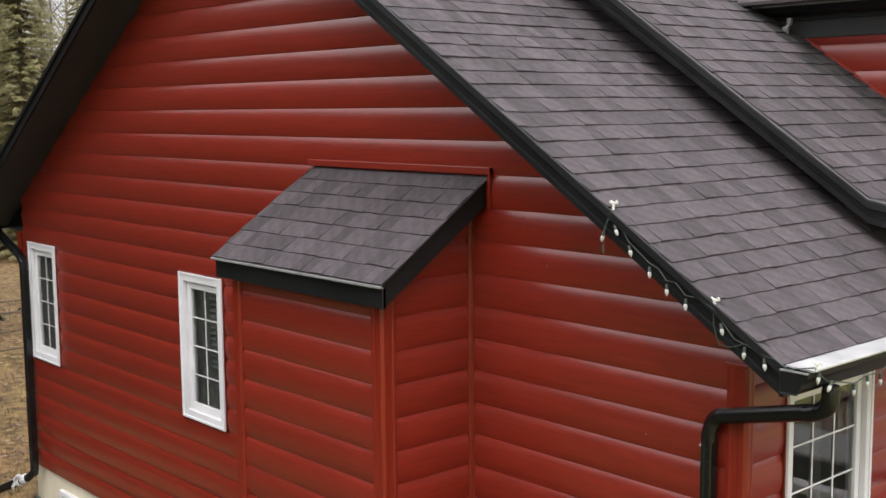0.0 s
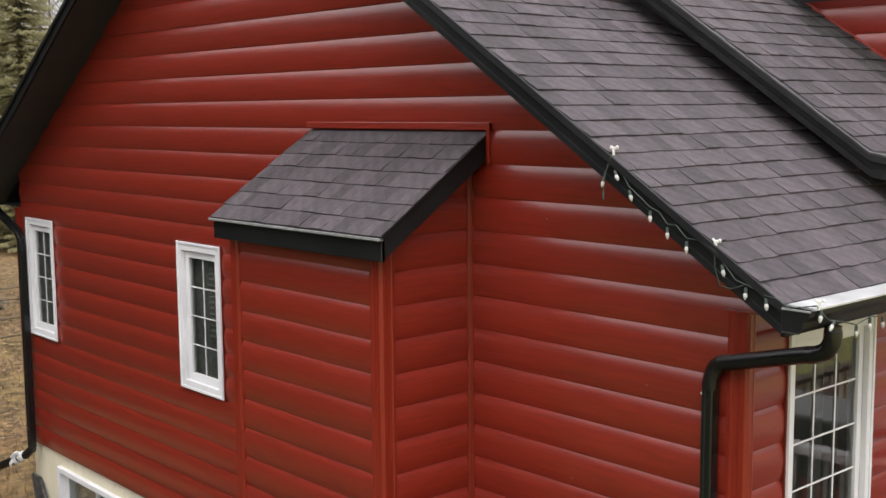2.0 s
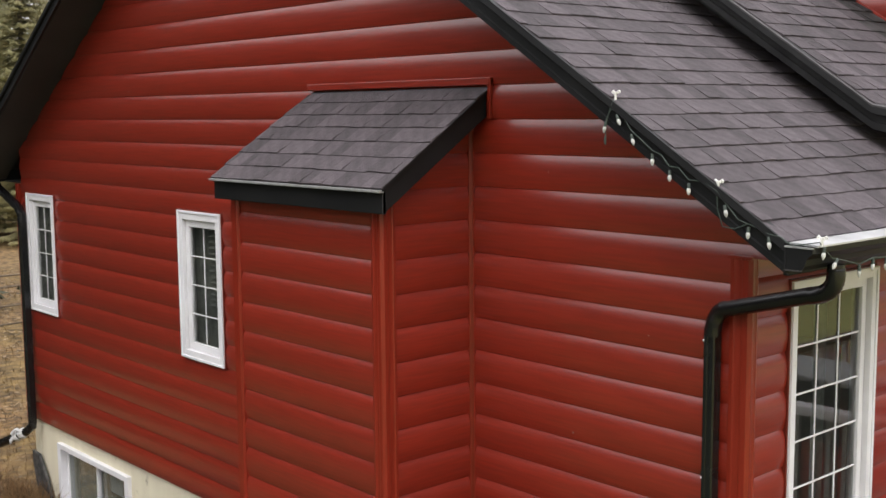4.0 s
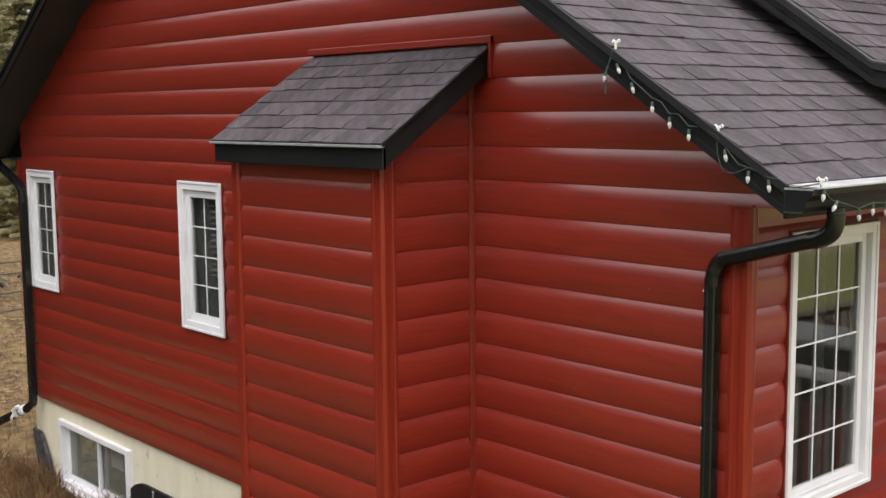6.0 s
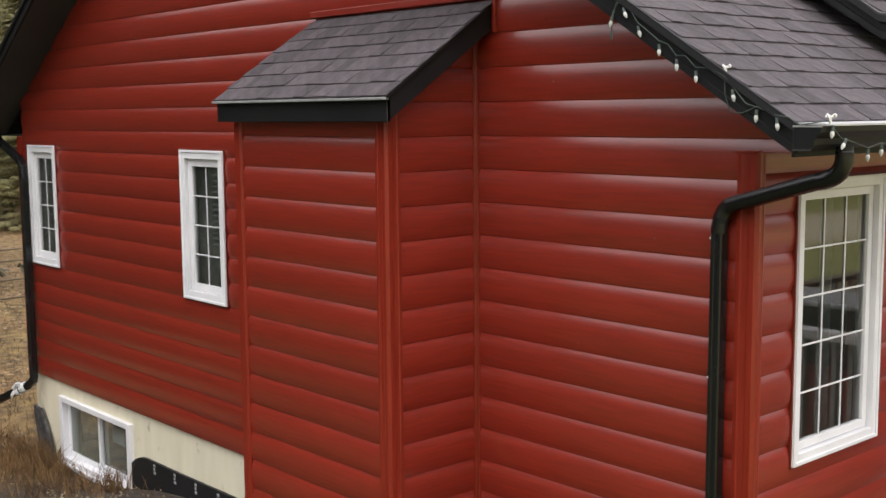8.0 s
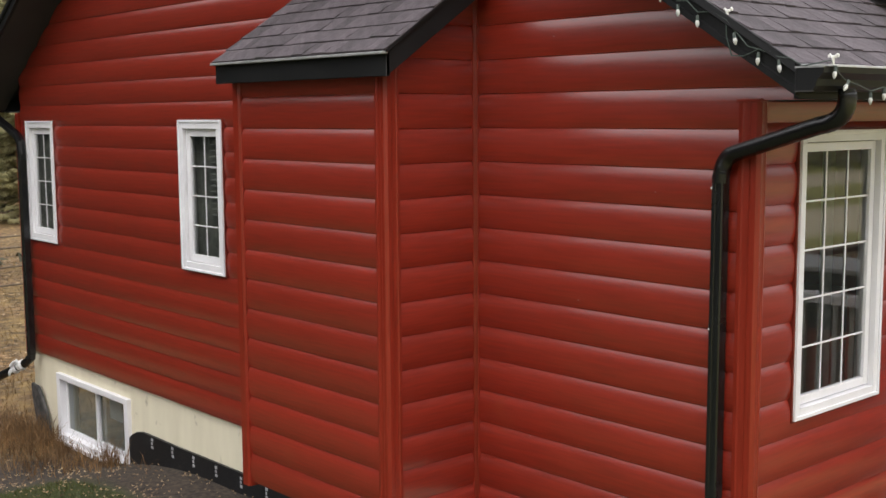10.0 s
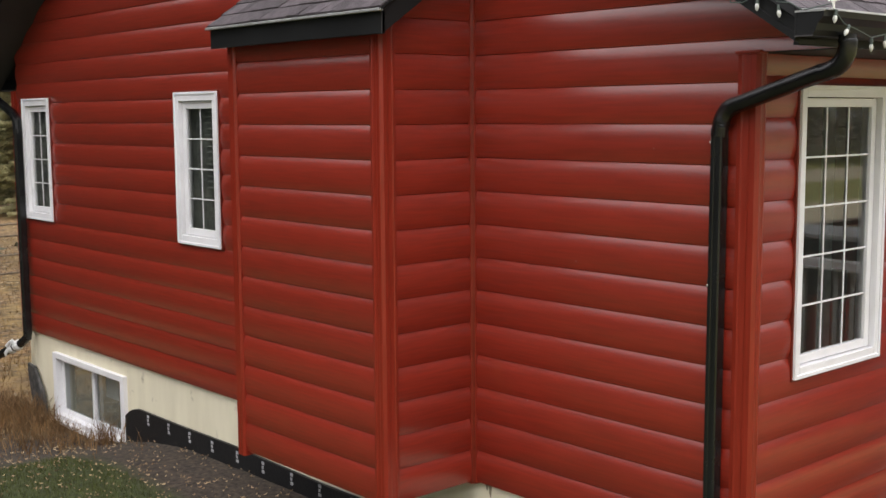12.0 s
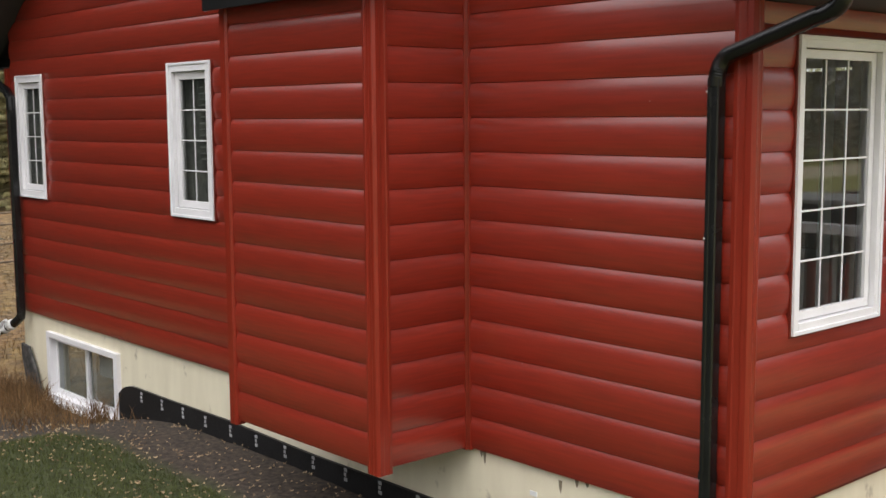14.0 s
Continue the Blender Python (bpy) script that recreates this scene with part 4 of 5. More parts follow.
for q in tape.verts:
    q.co += noise.noise_vector(q.co * 38) * 0.008
part("tape", tape, M_PAPER, lpipe, "white tape wound and knotted round the joint")
under(lpipe)

# ---- string of lights ----
lights = tagged(empty("string_lights", (-0.6, RAKE_Y, 2.9)), "unlit white bulbs on green wire along the roof edge", "string lights")
on_rake = lambda x, d=0.0, y=-0.014: Vector((x, RAKE_Y + y, EAVE_Z + 0.618 * (EAVE_X - x) - d))
bulb_me = None


def bulb(at, tilt):
    """A pointed bulb with a socket, hanging from at."""
    global bulb_me
    if bulb_me is None:
        bm = bmesh.new()
        prof = [(0.0, 0.006), (-0.008, 0.011), (-0.02, 0.0135), (-0.032, 0.012), (-0.044, 0.007), (-0.052, 0.001)]
        tube(bm, [(0, 0, z * 0.72 - 0.016) for z, r in prof], [r * 0.76 for z, r in prof], 10)
        so = tube(bmesh.new(), [(0, 0, 0.006), (0, 0, -0.02)], [0.0075, 0.0085], 8)
        bulb_me = (mesh_of("bulb", bm, M_BULB, True), mesh_of("socket", so, M_CABLE, True))
    m = Matrix.Translation(at) @ pose(0, 0, 0, tilt[0], tilt[1], 0)
    b = new("bulb", bulb_me[0])
    s = new("socket", bulb_me[1])
    b.parent = lights
    s.parent = b
    b.matrix_basis = m


def clip(at):
    bm = bmesh.new()
    box(bm, -0.016, 0.016, -0.01, 0.01, -0.008, 0.008, bevel=0.003)
    for a in (-1, 1):
        tube(bm, [(a * 0.012, 0, 0.004), (a * 0.026, 0.002, 0.016), (a * 0.034, 0, 0.008), (a * 0.030, 0, -0.004)], 0.0055, 6)
    box(bm, -0.006, 0.006, -0.012, 0.002, -0.05, 0.0)
    bmesh.ops.scale(bm, verts=bm.verts, vec=(0.72, 0.72, 0.72))
    bmesh.ops.translate(bm, verts=bm.verts, vec=at)
    part("clip", bm, M_CLIP, lights, "white plastic gutter clip")


wire = bmesh.new()
droop = [(-1.246, -0.02), (-1.27, 0.04), (-1.292, 0.125), (-1.297, 0.19), (-1.292, 0.10), (-1.262, 0.035), (-1.225, 0.02), (-1.175, 0.025), (-1.135, 0.06), (-1.07, 0.065), (-1.0, 0.075), (-0.945, 0.06), (-0.895, 0.085), (-0.84, 0.055), (-0.78, 0.075), (-0.70, 0.03), (-0.62, 0.02)]
tube(wire, [on_rake(x, d) for x, d in droop], 0.0032, 5)
droop2 = [(-0.62, 0.02), (-0.615, 0.10), (-0.585, 0.165), (-0.52, 0.13), (-0.445, 0.055), (-0.39, 0.04), (-0.337, 0.028), (-0.28, 0.0), (-0.22, 0.0)]
tube(wire, [on_rake(x, d) for x, d in droop2], 0.0032, 5)
tube(wire, [on_rake(x, d) for x, d in ((-0.62, 0.02), (-0.575, 0.042), (-0.50, 0.075), (-0.44, 0.055), (-0.38, 0.03))], 0.0032, 5)
gl = lambda y, d=0.0: Vector((GX + 0.15, y, GZ + 0.10 - d))
tube(wire, [on_rake(-0.22, 0.0), gl(-0.44, -0.03), gl(-0.41, 0.0), gl(-0.33, 0.05), gl(-0.22, 0.07), gl(-0.089, 0.10), gl(0.035, 0.08), gl(0.16, 0.09), gl(0.3, 0.03), gl(0.42, 0.05), gl(0.75, 0.05), gl(1.2, 0.04), gl(1.6, 0.02)], 0.0032, 5)
tube(wire, [on_rake(-1.297, 0.19), on_rake(-1.300, 0.215), on_rake(-1.296, 0.235)], [0.005, 0.007, 0.004], 6)
part("wire", wire, M_CABLE, lights, "dark green wire")
for x, d, ty in ((-1.294, 0.108, 10), (-1.222, 0.03, -28), (-1.128, 0.068, -22), (-0.998, 0.082, -6), (-0.892, 0.092, -6), (-0.778, 0.08, -4), (-0.574, 0.048, -16), (-0.443, 0.06, 0), (-0.337, 0.032, -10)):
    bulb(on_rake(x, d + 0.014, -0.015), (-6, ty))
for y, d, tx in ((-0.40, 0.0, -12), (-0.29, 0.06, -40), (-0.089, 0.11, 0), (0.035, 0.09, 0), (0.16, 0.10, 0), (0.42, 0.06, -10), (0.75, 0.06, 5), (1.1, 0.05, 0)):
    bulb(gl(y, d), (tx, 0))
clip(on_rake(-1.25, -0.055, 0.01))
clip(on_rake(-0.62, -0.02, 0.0))
clip(gl(-0.42, -0.045))
under(lights)

# ---- membrane, board ----
memb = bmesh.new()
outline = [(-7.88, -1.05)] + [(-7.45 - 0.43 * math.cos(a), -0.775 + 0.35 * math.sin(a)) for a in [i * math.pi / 16 for i in range(9)]] + [(-6.8, -0.426), (-5.8, -0.415), (-4.5, -0.44), (-3.2, -0.437), (-1.3, -0.43), (-0.8, -0.44), (-0.8, -1.05)]
sweep(memb, outline, (0, -0.022, 0), (0, 0.004, 0), (1, 0, 0), (0, 0, 1))
membrane = tagged(part("drainage_membrane", memb, M_MEMBRANE), "black dimpled drainage membrane along the cream foundation", "membrane")
for i in range(17):
    x = -7.30 + 0.40 * i + random.uniform(-0.02, 0.02)
    bm = bmesh.new()
    for j in range(3):
        box(bm, x - 0.018, x + 0.018 - 0.012 * (j % 2), -0.026, -0.0222, -0.446 - 0.036 * j - 0.025, -0.446 - 0.036 * j)
    part("print_mark", bm, M_PRINT, membrane, "faded white printed bars")
for x, z, h in ((-2.69, -0.005, 0.05), (-2.66, -0.005, 0.09), (-2.01, -0.045, 0.08), (-1.88, -0.01, 0.05), (-1.80, -0.01, 0.03)):
    run = bmesh.new()
    sweep(run, [(x - 0.016, z), (x + 0.014, z), (x + 0.009, z - h * 0.6), (x + 0.002, z - h), (x - 0.008, z - h * 0.7)], (0, 0.009, 0), (0, 0.0125, 0), (1, 0, 0), (0, 0, 1))
    part("grime_run", run, M_GRIME, found_s, "dark grime run")
part("plaster_chip", boxed(-2.26, -2.20, 0.006, 0.0125, -0.195, -0.165, bevel=0.002), M_PAPER, found_s, "bright patch of chipped plaster")
slab = bmesh.new()
sweep(slab, [(-9.92, -1.0), (-10.07, -0.52), (-10.08, -0.37), (-9.90, -0.39), (-9.72, -0.62), (-9.56, -1.0)], (0, -0.06, 0), (0, -0.02, 0), (1, 0, 0), (0, 0, 1))
bmesh.ops.bevel(slab, geom=slab.edges[:], offset=0.01, segments=1, affect="EDGES")
tagged(part("leaning_board", slab, M_SLATE), "dark weathered board scrap leaning on the foundation", "board")


# ---- ground ----
def ground_z(x, y):
    d = max(0.0, min(1.0, (x + 8.9) / 2.6))
    near = -0.94 + 0.34 * d * d * (3 - 2 * d)
    away = max(0.0, min(1.0, (-y - 0.3) / 4.0))
    far = max(0.0, min(1.0, max(-(x + 10.5) / 8, (x + 0.0) / 3, -(y + 5) / 5, (y - 9) / 6)))
    z = near * (1 - away) + (-0.78) * away
    return z * (1 - far) - 0.95 * far + 0.03 * noise.noise((x * 0.7, y * 0.7, 0)) + 0.012 * noise.noise((x * 3, y * 3, 5))


def spaced(lo, hi, step, far):
    out, v = [], lo
    while v < hi:
        out.append(v)
        v += step
    left, right, g = [], [], step
    a, b = lo, hi
    while a > -far:
        g *= 1.35
        a -= g
        left.append(a)
    g = step
    while b < far:
        right.append(b)
        g *= 1.35
        b += g
    return left[::-1] + out + right


gx, gy = spaced(-14, 2, 0.25, 900), spaced(-5, 1, 0.2, 900)
bm = bmesh.new()
gv = [[bm.verts.new((x, y, ground_z(x, y))) for y in gy] for x in gx]
for i in range(len(gx) - 1):
    for j in range(len(gy) - 1):
        bm.faces.new((gv[i][j], gv[i + 1][j], gv[i + 1][j + 1], gv[i][j + 1]))
tagged(part("ground", bm, M_GROUND, smooth=True), "autumn yard with leaf litter, bare dirt and patchy lawn", "ground", kind="structure")


def blades(name, spots, mat, h, w, lean, label, category):
    """Many thin upright blades or stems, each a bent triangle strip."""
    verts, faces = [], []
    for x, y in spots:
        z = ground_z(x, y) - 0.01
        a, hh = random.uniform(0, 6.28), h * random.uniform(0.5, 1.2)
        dx, dy = math.cos(a), math.sin(a)
        b = random.uniform(0, 6.28)
        lx, ly = math.cos(b) * lean * hh * random.random(), math.sin(b) * lean * hh * random.random()
        i = len(verts)
        verts += [(x - dx * w, y - dy * w, z), (x + dx * w, y + dy * w, z), (x + lx * 0.35 + dx * w * 0.7, y + ly * 0.35 + dy * w * 0.7, z + hh * 0.6),
                  (x + lx * 0.35 - dx * w * 0.7, y + ly * 0.35 - dy * w * 0.7, z + hh * 0.6), (x + lx, y + ly, z + hh)]
        faces += [(i, i + 1, i + 2, i + 3), (i + 3, i + 2, i + 4)]
    me = bpy.data.meshes.new(name)
    me.from_pydata(verts, [], faces)
    me.materials.append(mat)
    tagged(new(name, me), label, category, kind="stuff")


U = random.uniform
blades("lawn_grass", [(U(-7.6, -3.0), U(-3.2, -0.75)) for _ in range(30000)], M_GRASS, 0.05, 0.003, 0.8, "short green lawn blades in front of the house", "grass")
blades("dry_weeds", [(random.gauss(-9.6, 0.8), -abs(random.gauss(0.05, 0.4)) - 0.06) for _ in range(2600)] + [(U(-13.5, -10.3), U(-2.0, 3)) for _ in range(900)], M_DRYSTEM, 0.17, 0.0035, 1.4, "dry brown weeds beside the basement window", "weeds")
blades("tall_weeds", [(random.gauss(-8.0, 0.14), -abs(random.gauss(0.05, 0.10)) - 0.05) for _ in range(160)] + [(random.gauss(-9.75, 0.35), -abs(random.gauss(0.08, 0.3)) - 0.06) for _ in range(700)], M_DRYSTEM, 0.32, 0.003, 1.0, "tangled tall brown weeds against the foundation", "weeds")
blades("dry_grass", [(U(-30, -10.2), U(-3, 14)) for _ in range(24000)], M_DRYGRASS, 0.11, 0.005, 1.8, "dry tan grass in the field behind", "grass")


def leaves(name, count, area, label, size=1.0, lift=0.0):
    verts, faces = [], []
    for _ in range(count):
        x, y = area()
        z, a, s = ground_z(x, y) + U(0.004, 0.014) + lift, U(0, 6.28), U(0.006, 0.018) * size
        i = len(verts)
        for k, (r, b) in enumerate(((1.2, 0), (0.7, 1.1), (0.8, 2.4), (1.0, 3.14), (0.8, 3.9), (0.7, 5.2))):
            verts.append((x + r * s * math.cos(a + b), y + r * s * math.sin(a + b), z + (0.012 if k in (0, 3) else 0) + U(0, 0.008)))
        faces.append(tuple(range(i, i + 6)))
    me = bpy.data.meshes.new(name)
    me.from_pydata(verts, [], faces)
    me.materials.append(M_LEAF)
    tagged(new(name, me), label, "leaves", kind="stuff")


leaves("fallen_leaves", 9000, lambda: (U(-9.5, -2.0), U(-1.3, 0.0)) if random.random() < 0.10 else (-9.3 - 16 * random.random() ** 1.6, U(-2.5, 9)), "scattered tan fallen leaves on dirt and grass")
leaves("field_leaves", 8000, lambda: (U(-32, -10.4), U(-2.5, 13)), "pale curled leaves over the dry field", 2.7, 0.03)
leaves("lawn_leaves", 650, lambda: (U(-9.0, -3.0), U(-3.4, -0.5)), "pale fallen leaves lying on the lawn", 1.15, 0.03)


# ---- trees and fence behind ----
def spruce_parts(seed, height, spread, dense=13, needles=M_SPRUCE):
    rng = random.Random(seed)
    trunk = tube(bmesh.new(), [(0, 0, -0.2), (0.03, 0, height * 0.4), (0, 0.03, height * 0.8), (0, 0, height)], [0.16, 0.11, 0.05, 0.01], 8)
    verts, faces = [], []
    z = 0.5
    while z < height - 0.1:
        f = 1 - z / height
        reach = spread * (f ** 0.75) * rng.uniform(0.75, 1.2) + 0.14
        for b in range(rng.randint(9, 12)):
            a, L = rng.uniform(0, 6.28), reach * rng.uniform(0.65, 1.12)
            dx, dy = math.cos(a), math.sin(a)
            n = max(4, int(L * dense))
            for s in range(n):
                t = (s + rng.random()) / n
                cx, cy, cz = dx * L * t, dy * L * t, z - 0.30 * L * t + 0.22 * L * t * t
                for side in (-1, 1, 0):
                    aa = a + side * rng.uniform(0.6, 1.2) + rng.uniform(-0.3, 0.3)
                    l2 = (0.16 + 0.26 * (1 - t)) * rng.uniform(0.6, 1.2) * min(1, 0.35 + L)
                    ex, ey, ez = cx + math.cos(aa) * l2, cy + math.sin(aa) * l2, cz - rng.uniform(0.02, 0.16)
                    wide = 0.026 if dense > 9 else 0.06
                    px, py = -math.sin(aa) * wide, math.cos(aa) * wide
                    i = len(verts)
                    verts += [(cx, cy, cz + 0.02), ((cx + ex) / 2 + px, (cy + ey) / 2 + py, (cz + ez) / 2 - 0.02), (ex, ey, ez), ((cx + ex) / 2 - px, (cy + ey) / 2 - py, (cz + ez) / 2 - 0.02)]
                    faces.append((i, i + 1, i + 2, i + 3))
        z += rng.uniform(0.13, 0.22)
    me = bpy.data.meshes.new("crown")
    me.from_pydata(verts, [], faces)
    me.materials.append(needles)
    return mesh_of("trunk", trunk, M_BARK, True), me


def spruce(kit, x, y, turn, size):
    ob = tagged(empty("spruce_tree", (x, y, ground_z(x, y) - 0.05)), "grey green spruce tree with drooping boughs", "tree", "spruces behind the house")
    ob.rotation_euler[2], ob.scale = turn, (size, size, size)
    for nm, me in (("trunk", kit[0]), ("crown", kit[1])):
        new(nm, me).parent = ob
    return ob


kits = [spruce_parts(3, 12.0, 2.7), spruce_parts(8, 11.0, 2.5)]
unseen_kits = [spruce_parts(4, 8.0, 1.9, 5, M_SPRUCE_DARK), spruce_parts(9, 7.0, 1.7, 5, M_SPRUCE_DARK)]
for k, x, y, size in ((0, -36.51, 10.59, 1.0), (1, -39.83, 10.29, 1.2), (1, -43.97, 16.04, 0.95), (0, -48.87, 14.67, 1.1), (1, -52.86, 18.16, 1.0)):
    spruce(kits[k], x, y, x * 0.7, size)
# unseen trees beyond the left of the view, added to hide low sky
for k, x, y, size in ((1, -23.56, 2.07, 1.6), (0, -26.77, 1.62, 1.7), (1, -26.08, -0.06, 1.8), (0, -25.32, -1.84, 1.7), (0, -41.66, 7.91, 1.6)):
    spruce(unseen_kits[k], x, y, x * 0.7, size)
for i in range(44):                        # tall close unseen spruces added west and south-west, to darken the siding's reflections
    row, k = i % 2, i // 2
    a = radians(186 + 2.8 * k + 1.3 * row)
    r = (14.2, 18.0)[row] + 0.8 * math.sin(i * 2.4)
    spruce(unseen_kits[i % 2], -4.0 + r * math.cos(a), -0.5 + r * math.sin(a), i * 1.3, (1.0, 1.2, 0.95, 1.1, 1.25)[i % 5])
# nearer unseen spruces, added to shade the lower left of the gable wall
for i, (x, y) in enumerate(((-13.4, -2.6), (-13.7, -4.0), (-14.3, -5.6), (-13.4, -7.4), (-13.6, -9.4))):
    spruce(unseen_kits[i % 2], x, y, i * 2.1, (0.9, 1.3, 1.35, 1.2, 1.1)[i])


def bare_tree(seed, x, y, height):
    rng = random.Random(seed)
    ob = tagged(empty("bare_tree", (x, y, ground_z(x, y))), "leafless birch with thin grey branches", "tree", "bare trees behind the house")
    trunk = tube(bmesh.new(), [(0, 0, -0.2), (0.1, 0, height * 0.35), (0.0, 0.12, height * 0.7), (0.1, 0.1, height)], [0.11, 0.085, 0.05, 0.012], 7)
    part("trunk", trunk, M_BARK, ob, "", True)
    bm = bmesh.new()
    for _ in range(30):
        z0 = height * rng.uniform(0.25, 0.97)
        a, L = rng.uniform(0, 6.28), (height - z0) * 0.35 + rng.uniform(0.5, 1.4)
        p = [Vector((0.05, 0.05, z0))]
        d = Vector((math.cos(a), math.sin(a), rng.uniform(0.5, 1.2))).normalized()
        for s in range(4):
            p.append(p[-1] + d * L / 4)
            d = (d + Vector((rng.uniform(-0.3, 0.3), rng.uniform(-0.3, 0.3), rng.uniform(-0.05, 0.3)))).normalized()
        tube(bm, p, [0.026, 0.02, 0.014, 0.010, 0.005], 4)
        for s in (1, 2, 3):
            for _ in range(2):
                q = p[s] + Vector((rng.uniform(-1, 1), rng.uniform(-1, 1), rng.uniform(0.2, 1))).normalized() * L * 0.35
                tube(bm, [p[s], (p[s] + q) / 2 + Vector((0, 0, 0.04)), q], [0.010, 0.008, 0.004], 3)
    tagged(part("crown", bm, M_BARK, ob), kind="stuff")


for i, (x, y, h) in enumerate(((-50.87, 17.74, 15), (-54.24, 20.02, 17), (-60.39, 20.88, 17), (-57.51, 22.49, 17), (-66.56, 21.61, 17), (-63.25, 19.05, 16), (-53.52, 21.59, 16))):
    bare_tree(20 + i, x, y, h)

# far woods: spruces behind the house, unseen pale leafless poplars added elsewhere to hide low sky
def far_trees(name, count, seed, arc, h_range, w_share, mat, label):
    verts, faces = [], []
    rng = random.Random(seed)
    for i in range(count):
        a, r = rng.uniform(*arc), rng.uniform(75, 100)
        x, y = r * math.cos(a), r * math.sin(a)
        h = rng.uniform(*h_range)
        w = h * rng.uniform(*w_share)
        for s in range(15):
            z0 = h * s / 15
            ww = w * (1 - s / 15.5) * rng.uniform(0.7, 1.1)
            for k in range(5):
                b = rng.uniform(0, 6.28)
                n0 = len(verts)
                verts += [(x + 0.3 * ww * math.cos(b), y + 0.3 * ww * math.sin(b), z0 + h * 0.09 - 1), (x + ww * math.cos(b), y + ww * math.sin(b), z0 - 1 + rng.uniform(-0.2, 0.2)), (x + ww * math.cos(b + 0.6), y + ww * math.sin(b + 0.6), z0 - 1 + rng.uniform(-0.2, 0.2))]
                faces.append((n0, n0 + 1, n0 + 2))
    me = bpy.data.meshes.new(name)
    me.from_pydata(verts, [], faces)
    me.materials.append(mat)
    tagged(new(name, me), label, "woods", kind="stuff")


far_trees("far_woods", 1000, 77, (1.77, 3.3), (4.5, 8.5), (0.2, 0.3), M_SPRUCE, "distant spruce woods behind the house")
far_trees("far_poplars", 1800, 78, (-2.98, 0.3), (12.0, 20.0), (0.18, 0.28), M_POPLAR, "unseen pale leafless woods added to hide low sky round the yard")

verts, faces = [], []
rng = random.Random(79)
for i in range(800):                       # twiggy crowns of a poplar stand across the meadow
    a, r, h = rng.uniform(0.25, 1.8), rng.uniform(70, 100), rng.uniform(9, 17)
    for k in range(150):
        f, b = rng.random() ** 0.8, rng.uniform(0, 6.28)
        q = h * 0.2 * (1.05 - f) * rng.random() ** 0.5 + 0.2
        c = Vector((r * math.cos(a) + q * math.cos(b), r * math.sin(a) + q * math.sin(b), h * f - 1))
        n0 = len(verts)
        verts += [c + Vector((rng.uniform(-1, 1), rng.uniform(-1, 1), rng.uniform(-1, 1))) * rng.uniform(0.2, 0.5) for _ in range(3)]
        faces.append((n0, n0 + 1, n0 + 2))
me = bpy.data.meshes.new("poplar_stand")
me.from_pydata(verts, [], faces)
me.materials.append(M_POPLAR)
tagged(new("poplar_stand", me), "pale leafless poplar stand across the meadow", "woods", kind="stuff")

fence = tagged(empty("rail_fence", (-19.5, 3.9, -0.95)), "weathered wooden rail fence across the dry field", "fence")
for i in range(9):
    y = -3.1 + i * 2.4
    x = -20.3 + 0.2 * i
    part("post", tube(bmesh.new(), [(x, y, -1.2), (x + 0.02, y, 0.45)], [0.06, 0.05], 7), M_RAIL, fence, "", True)
    for z in (0.31, 0.08, -0.30, -0.66):
        if i < 8:
            part("rail", tube(bmesh.new(), [(x, y, z + U(-0.03, 0.03)), (x + 0.1, y + 1.2, z - 0.02), (x + 0.2, y + 2.4, z + U(-0.03, 0.03))], [0.022, 0.018, 0.02], 6), M_RAIL, fence, "", True)
under(fence)

# deck beside the front, which the front window mirrors
deck = tagged(empty("deck", (0.2, 4.0, 0.4)), "red stained front deck with a white railing", "deck")
for i in range(12):
    part("board", boxed(-0.66 + 0.146 * i, -0.66 + 0.146 * i + 0.138, 1.98, 9.0, 0.385, 0.42), M_DECKRED, deck)
for x, y in ((1.0, 1.98), (1.0, 3.9), (1.0, 5.8), (1.0, 7.7), (-0.6, 1.98)):
    part("post", boxed(x - 0.045, x + 0.045, y - 0.045, y + 0.045, -0.95, 1.34, bevel=0.005), M_WHITE, deck)
part("handrail", boxed(0.94, 1.06, 2.04, 9.0, 1.41, 1.45, bevel=0.005), M_RAIL, deck, "weathered grey handrail")
part("handrail", boxed(-0.66, 1.06, 1.92, 2.04, 1.325, 1.39, bevel=0.005), M_WHITE, deck, "white handrail")
for j in range(52):
    part("baluster", boxed(0.98, 1.02, 2.10 + 0.13 * j, 2.14 + 0.13 * j, 0.42, 1.41), M_WHITE, deck)
for j in range(12):
    part("baluster", boxed(-0.50 + 0.12 * j, -0.465 + 0.12 * j, 1.96, 1.995, 0.42, 1.325), M_CURTAIN, deck)
part("skirt_panel", boxed(-0.60, 0.94, 2.01, 2.03, 0.43, 1.13), M_DECKRED, deck, "dark red board panel")
grill = tagged(empty("barbecue", (0.1, 2.5, 0.42)), "black covered barbecue with a pale steel rim on the deck", "barbecue")
part("cover", boxed(-0.62, 0.80, 2.22, 2.80, 0.422, 1.49, bevel=0.03), M_MEMBRANE, grill, "black fabric cover")
part("lid_rim", boxed(-0.64, 0.82, 2.20, 2.82, 1.492, 1.53, bevel=0.008), M_DRIPL, grill, "pale steel rim")
under(grill)
under(deck)
under(dormer)


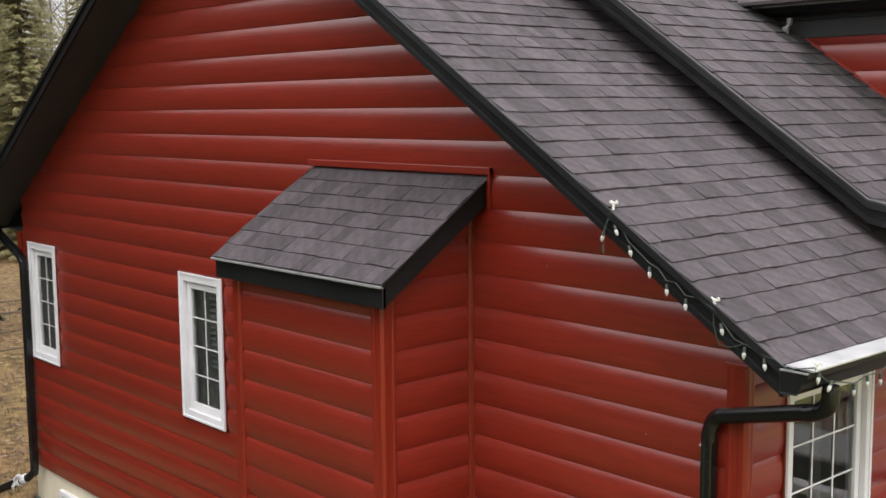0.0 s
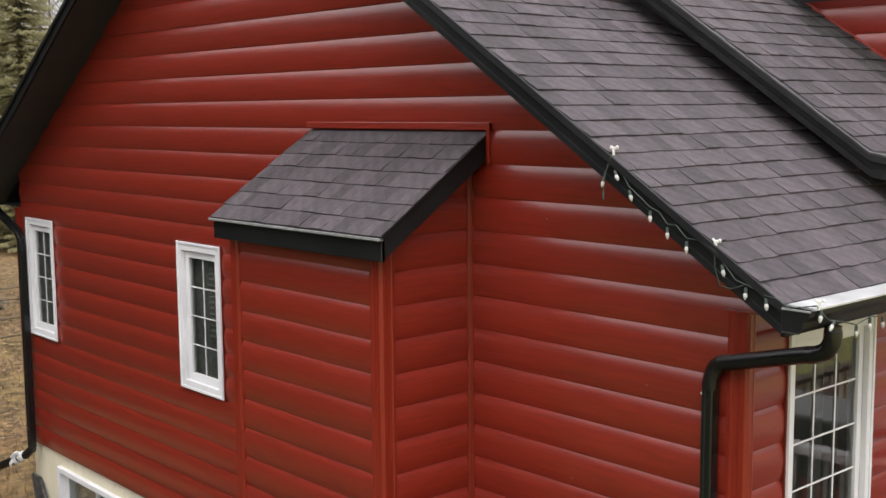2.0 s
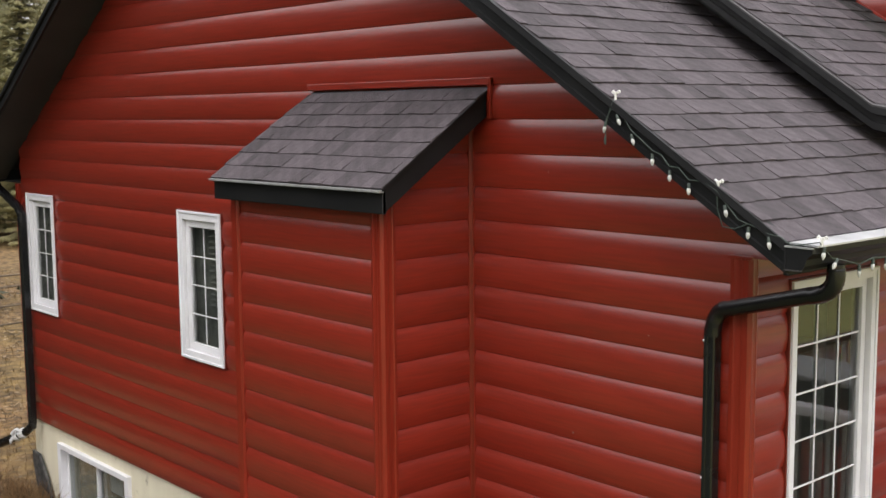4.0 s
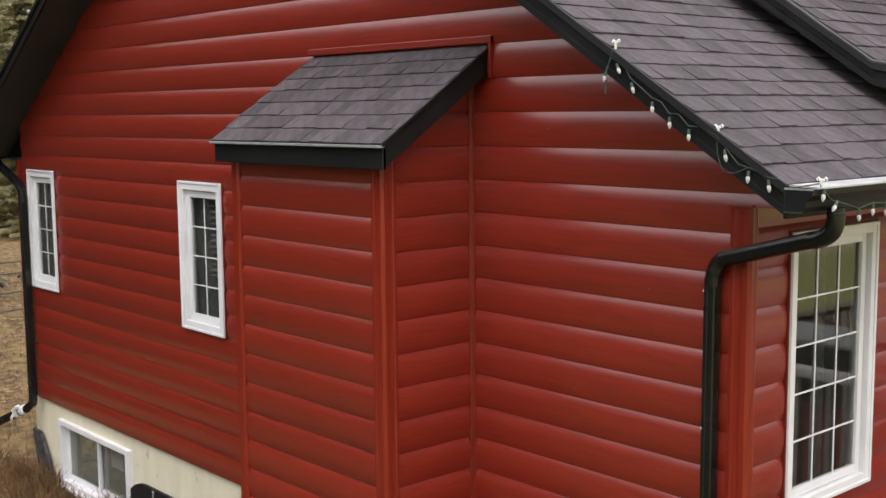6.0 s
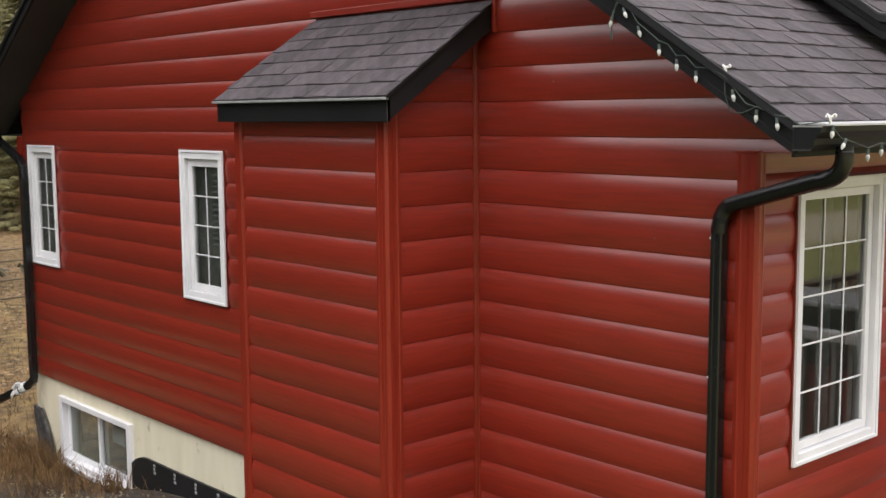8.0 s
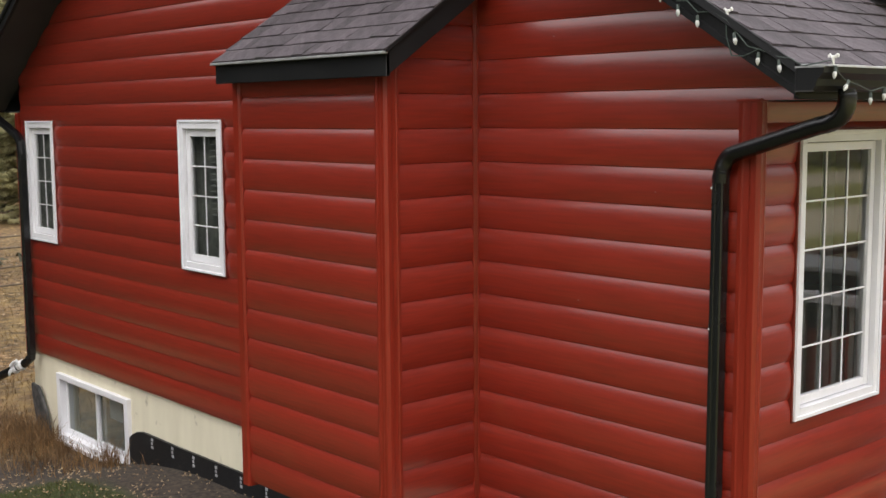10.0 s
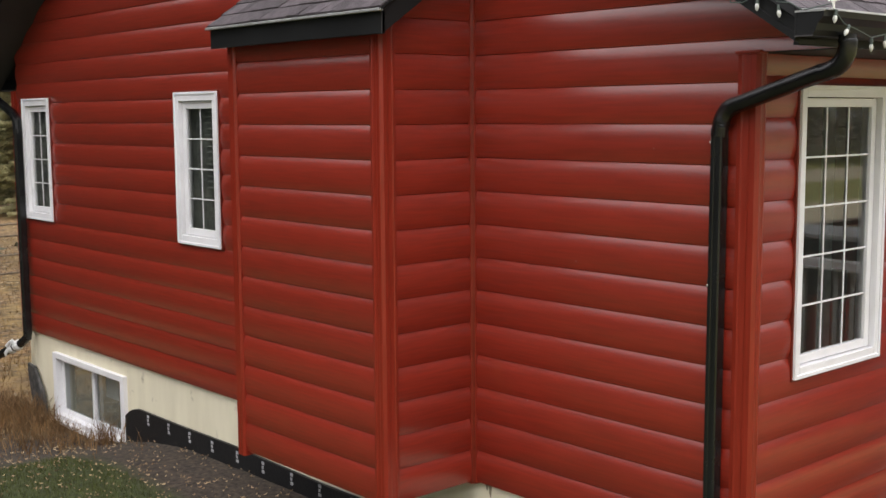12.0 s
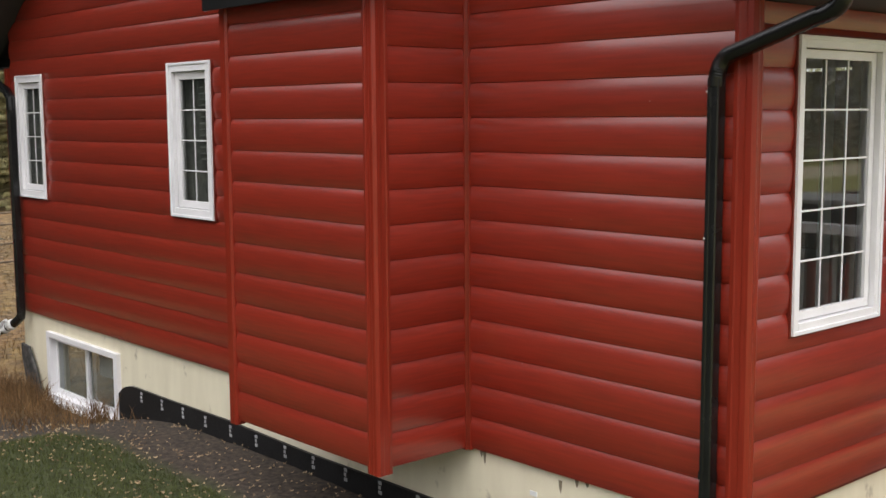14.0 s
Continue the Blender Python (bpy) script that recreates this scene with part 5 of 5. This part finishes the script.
# ---- shingles ----
def tab_mesh(w, thick):
    bm = bmesh.new()
    e, g = 0.172, 0.0004
    vs = [bm.verts.new(v) for v in ((g, 0, -0.004), (w - g, 0, -0.004), (w - g, e, -0.006), (g, e, -0.006), (g, 0, thick), (w - g, 0, thick), (w - g, e, 0.0), (g, e, 0.0))]
    for q in ((4, 5, 6, 7), (0, 4, 7, 3), (1, 2, 6, 5), (0, 1, 5, 4)):
        bm.faces.new([vs[i] for i in q])
    return mesh_of("shingle", bm, M_SHINGLE)


TABS = [(w, tab_mesh(w, t)) for w in (0.085, 0.10, 0.115, 0.135, 0.16) for t in (0.006, 0.008, 0.012)]
EXPO = 0.1518


def shingle(parent, origin, u, v, width, rows, seed, limit=300, wild=0.004, stop=None, stain=None):
    """Rows of tabs on a slope: u runs along a row, v up the slope. The lowest rows become pieces, the rest one mesh."""
    rng = random.Random(seed)
    u, v = Vector(u).normalized(), Vector(v).normalized()
    n = u.cross(v)
    rot = Matrix((u, v, n)).transposed().to_4x4()
    count, verts, faces = 0, [], []
    old_v, old_f = [], []
    for r in range(rows):
        s = -rng.uniform(0.0, 0.12)
        wave = rng.uniform(-wild, wild)
        while s < width - 0.02:
            w, me = rng.choice(TABS)
            a, b = max(0.0, s), min(width, s + w)
            s += w
            if b - a < 0.03:
                continue
            at = Vector(origin) + u * a + v * (r * EXPO + wave + rng.uniform(-0.004, 0.004))
            m = Matrix.Translation(at) @ rot @ Matrix.Diagonal(((b - a) / w, 1, 1, 1))
            if stop and stop(at):
                continue
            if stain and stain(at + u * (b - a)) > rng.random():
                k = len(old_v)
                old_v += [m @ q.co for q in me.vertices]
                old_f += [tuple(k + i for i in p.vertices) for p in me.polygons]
            elif count < limit:
                ob = new("shingle", me)
                ob.parent = parent
                ob.matrix_parent_inverse = Matrix.Identity(4)
                ob.matrix_basis = parent.matrix_basis.inverted() @ m
                count += 1
            else:
                k = len(verts)
                verts += [m @ q.co for q in me.vertices]
                faces += [tuple(k + i for i in p.vertices) for p in me.polygons]
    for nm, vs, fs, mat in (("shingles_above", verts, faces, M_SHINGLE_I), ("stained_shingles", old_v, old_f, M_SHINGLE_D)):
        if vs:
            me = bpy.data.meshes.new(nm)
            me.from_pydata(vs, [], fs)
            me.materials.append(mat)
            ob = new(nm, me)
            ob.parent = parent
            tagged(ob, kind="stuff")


sl = Vector((-1, 0, PITCH)).normalized()
shingle(roof, (EAVE_X + 0.008, RAKE_Y - 0.008, EAVE_Z - 0.012), (0, 1, 0), sl, 1.80 - RAKE_Y, 40, 5)
bpy.context.view_layer.update()
shingle(ch_roof, (CHR_L - 0.004, CHR_Y - 0.012, CHR_Z0 - 0.016), (1, 0, 0), c_up, CHR_R - CHR_L + 0.008, 7, 6)
sl2 = Vector((-1, 0, R2_P)).normalized()
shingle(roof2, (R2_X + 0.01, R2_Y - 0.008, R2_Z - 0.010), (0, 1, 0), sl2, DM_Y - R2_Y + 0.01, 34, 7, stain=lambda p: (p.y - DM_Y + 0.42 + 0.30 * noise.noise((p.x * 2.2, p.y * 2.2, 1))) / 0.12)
shingle(roof2, (0.0, R2_Y - 0.008, r2_z(0.0) - 0.010), (0, 1, 0), Vector((-1, 0, R2_Q)), DM_Y - R2_Y + 0.01, 6, 9, 0)
under(chase)
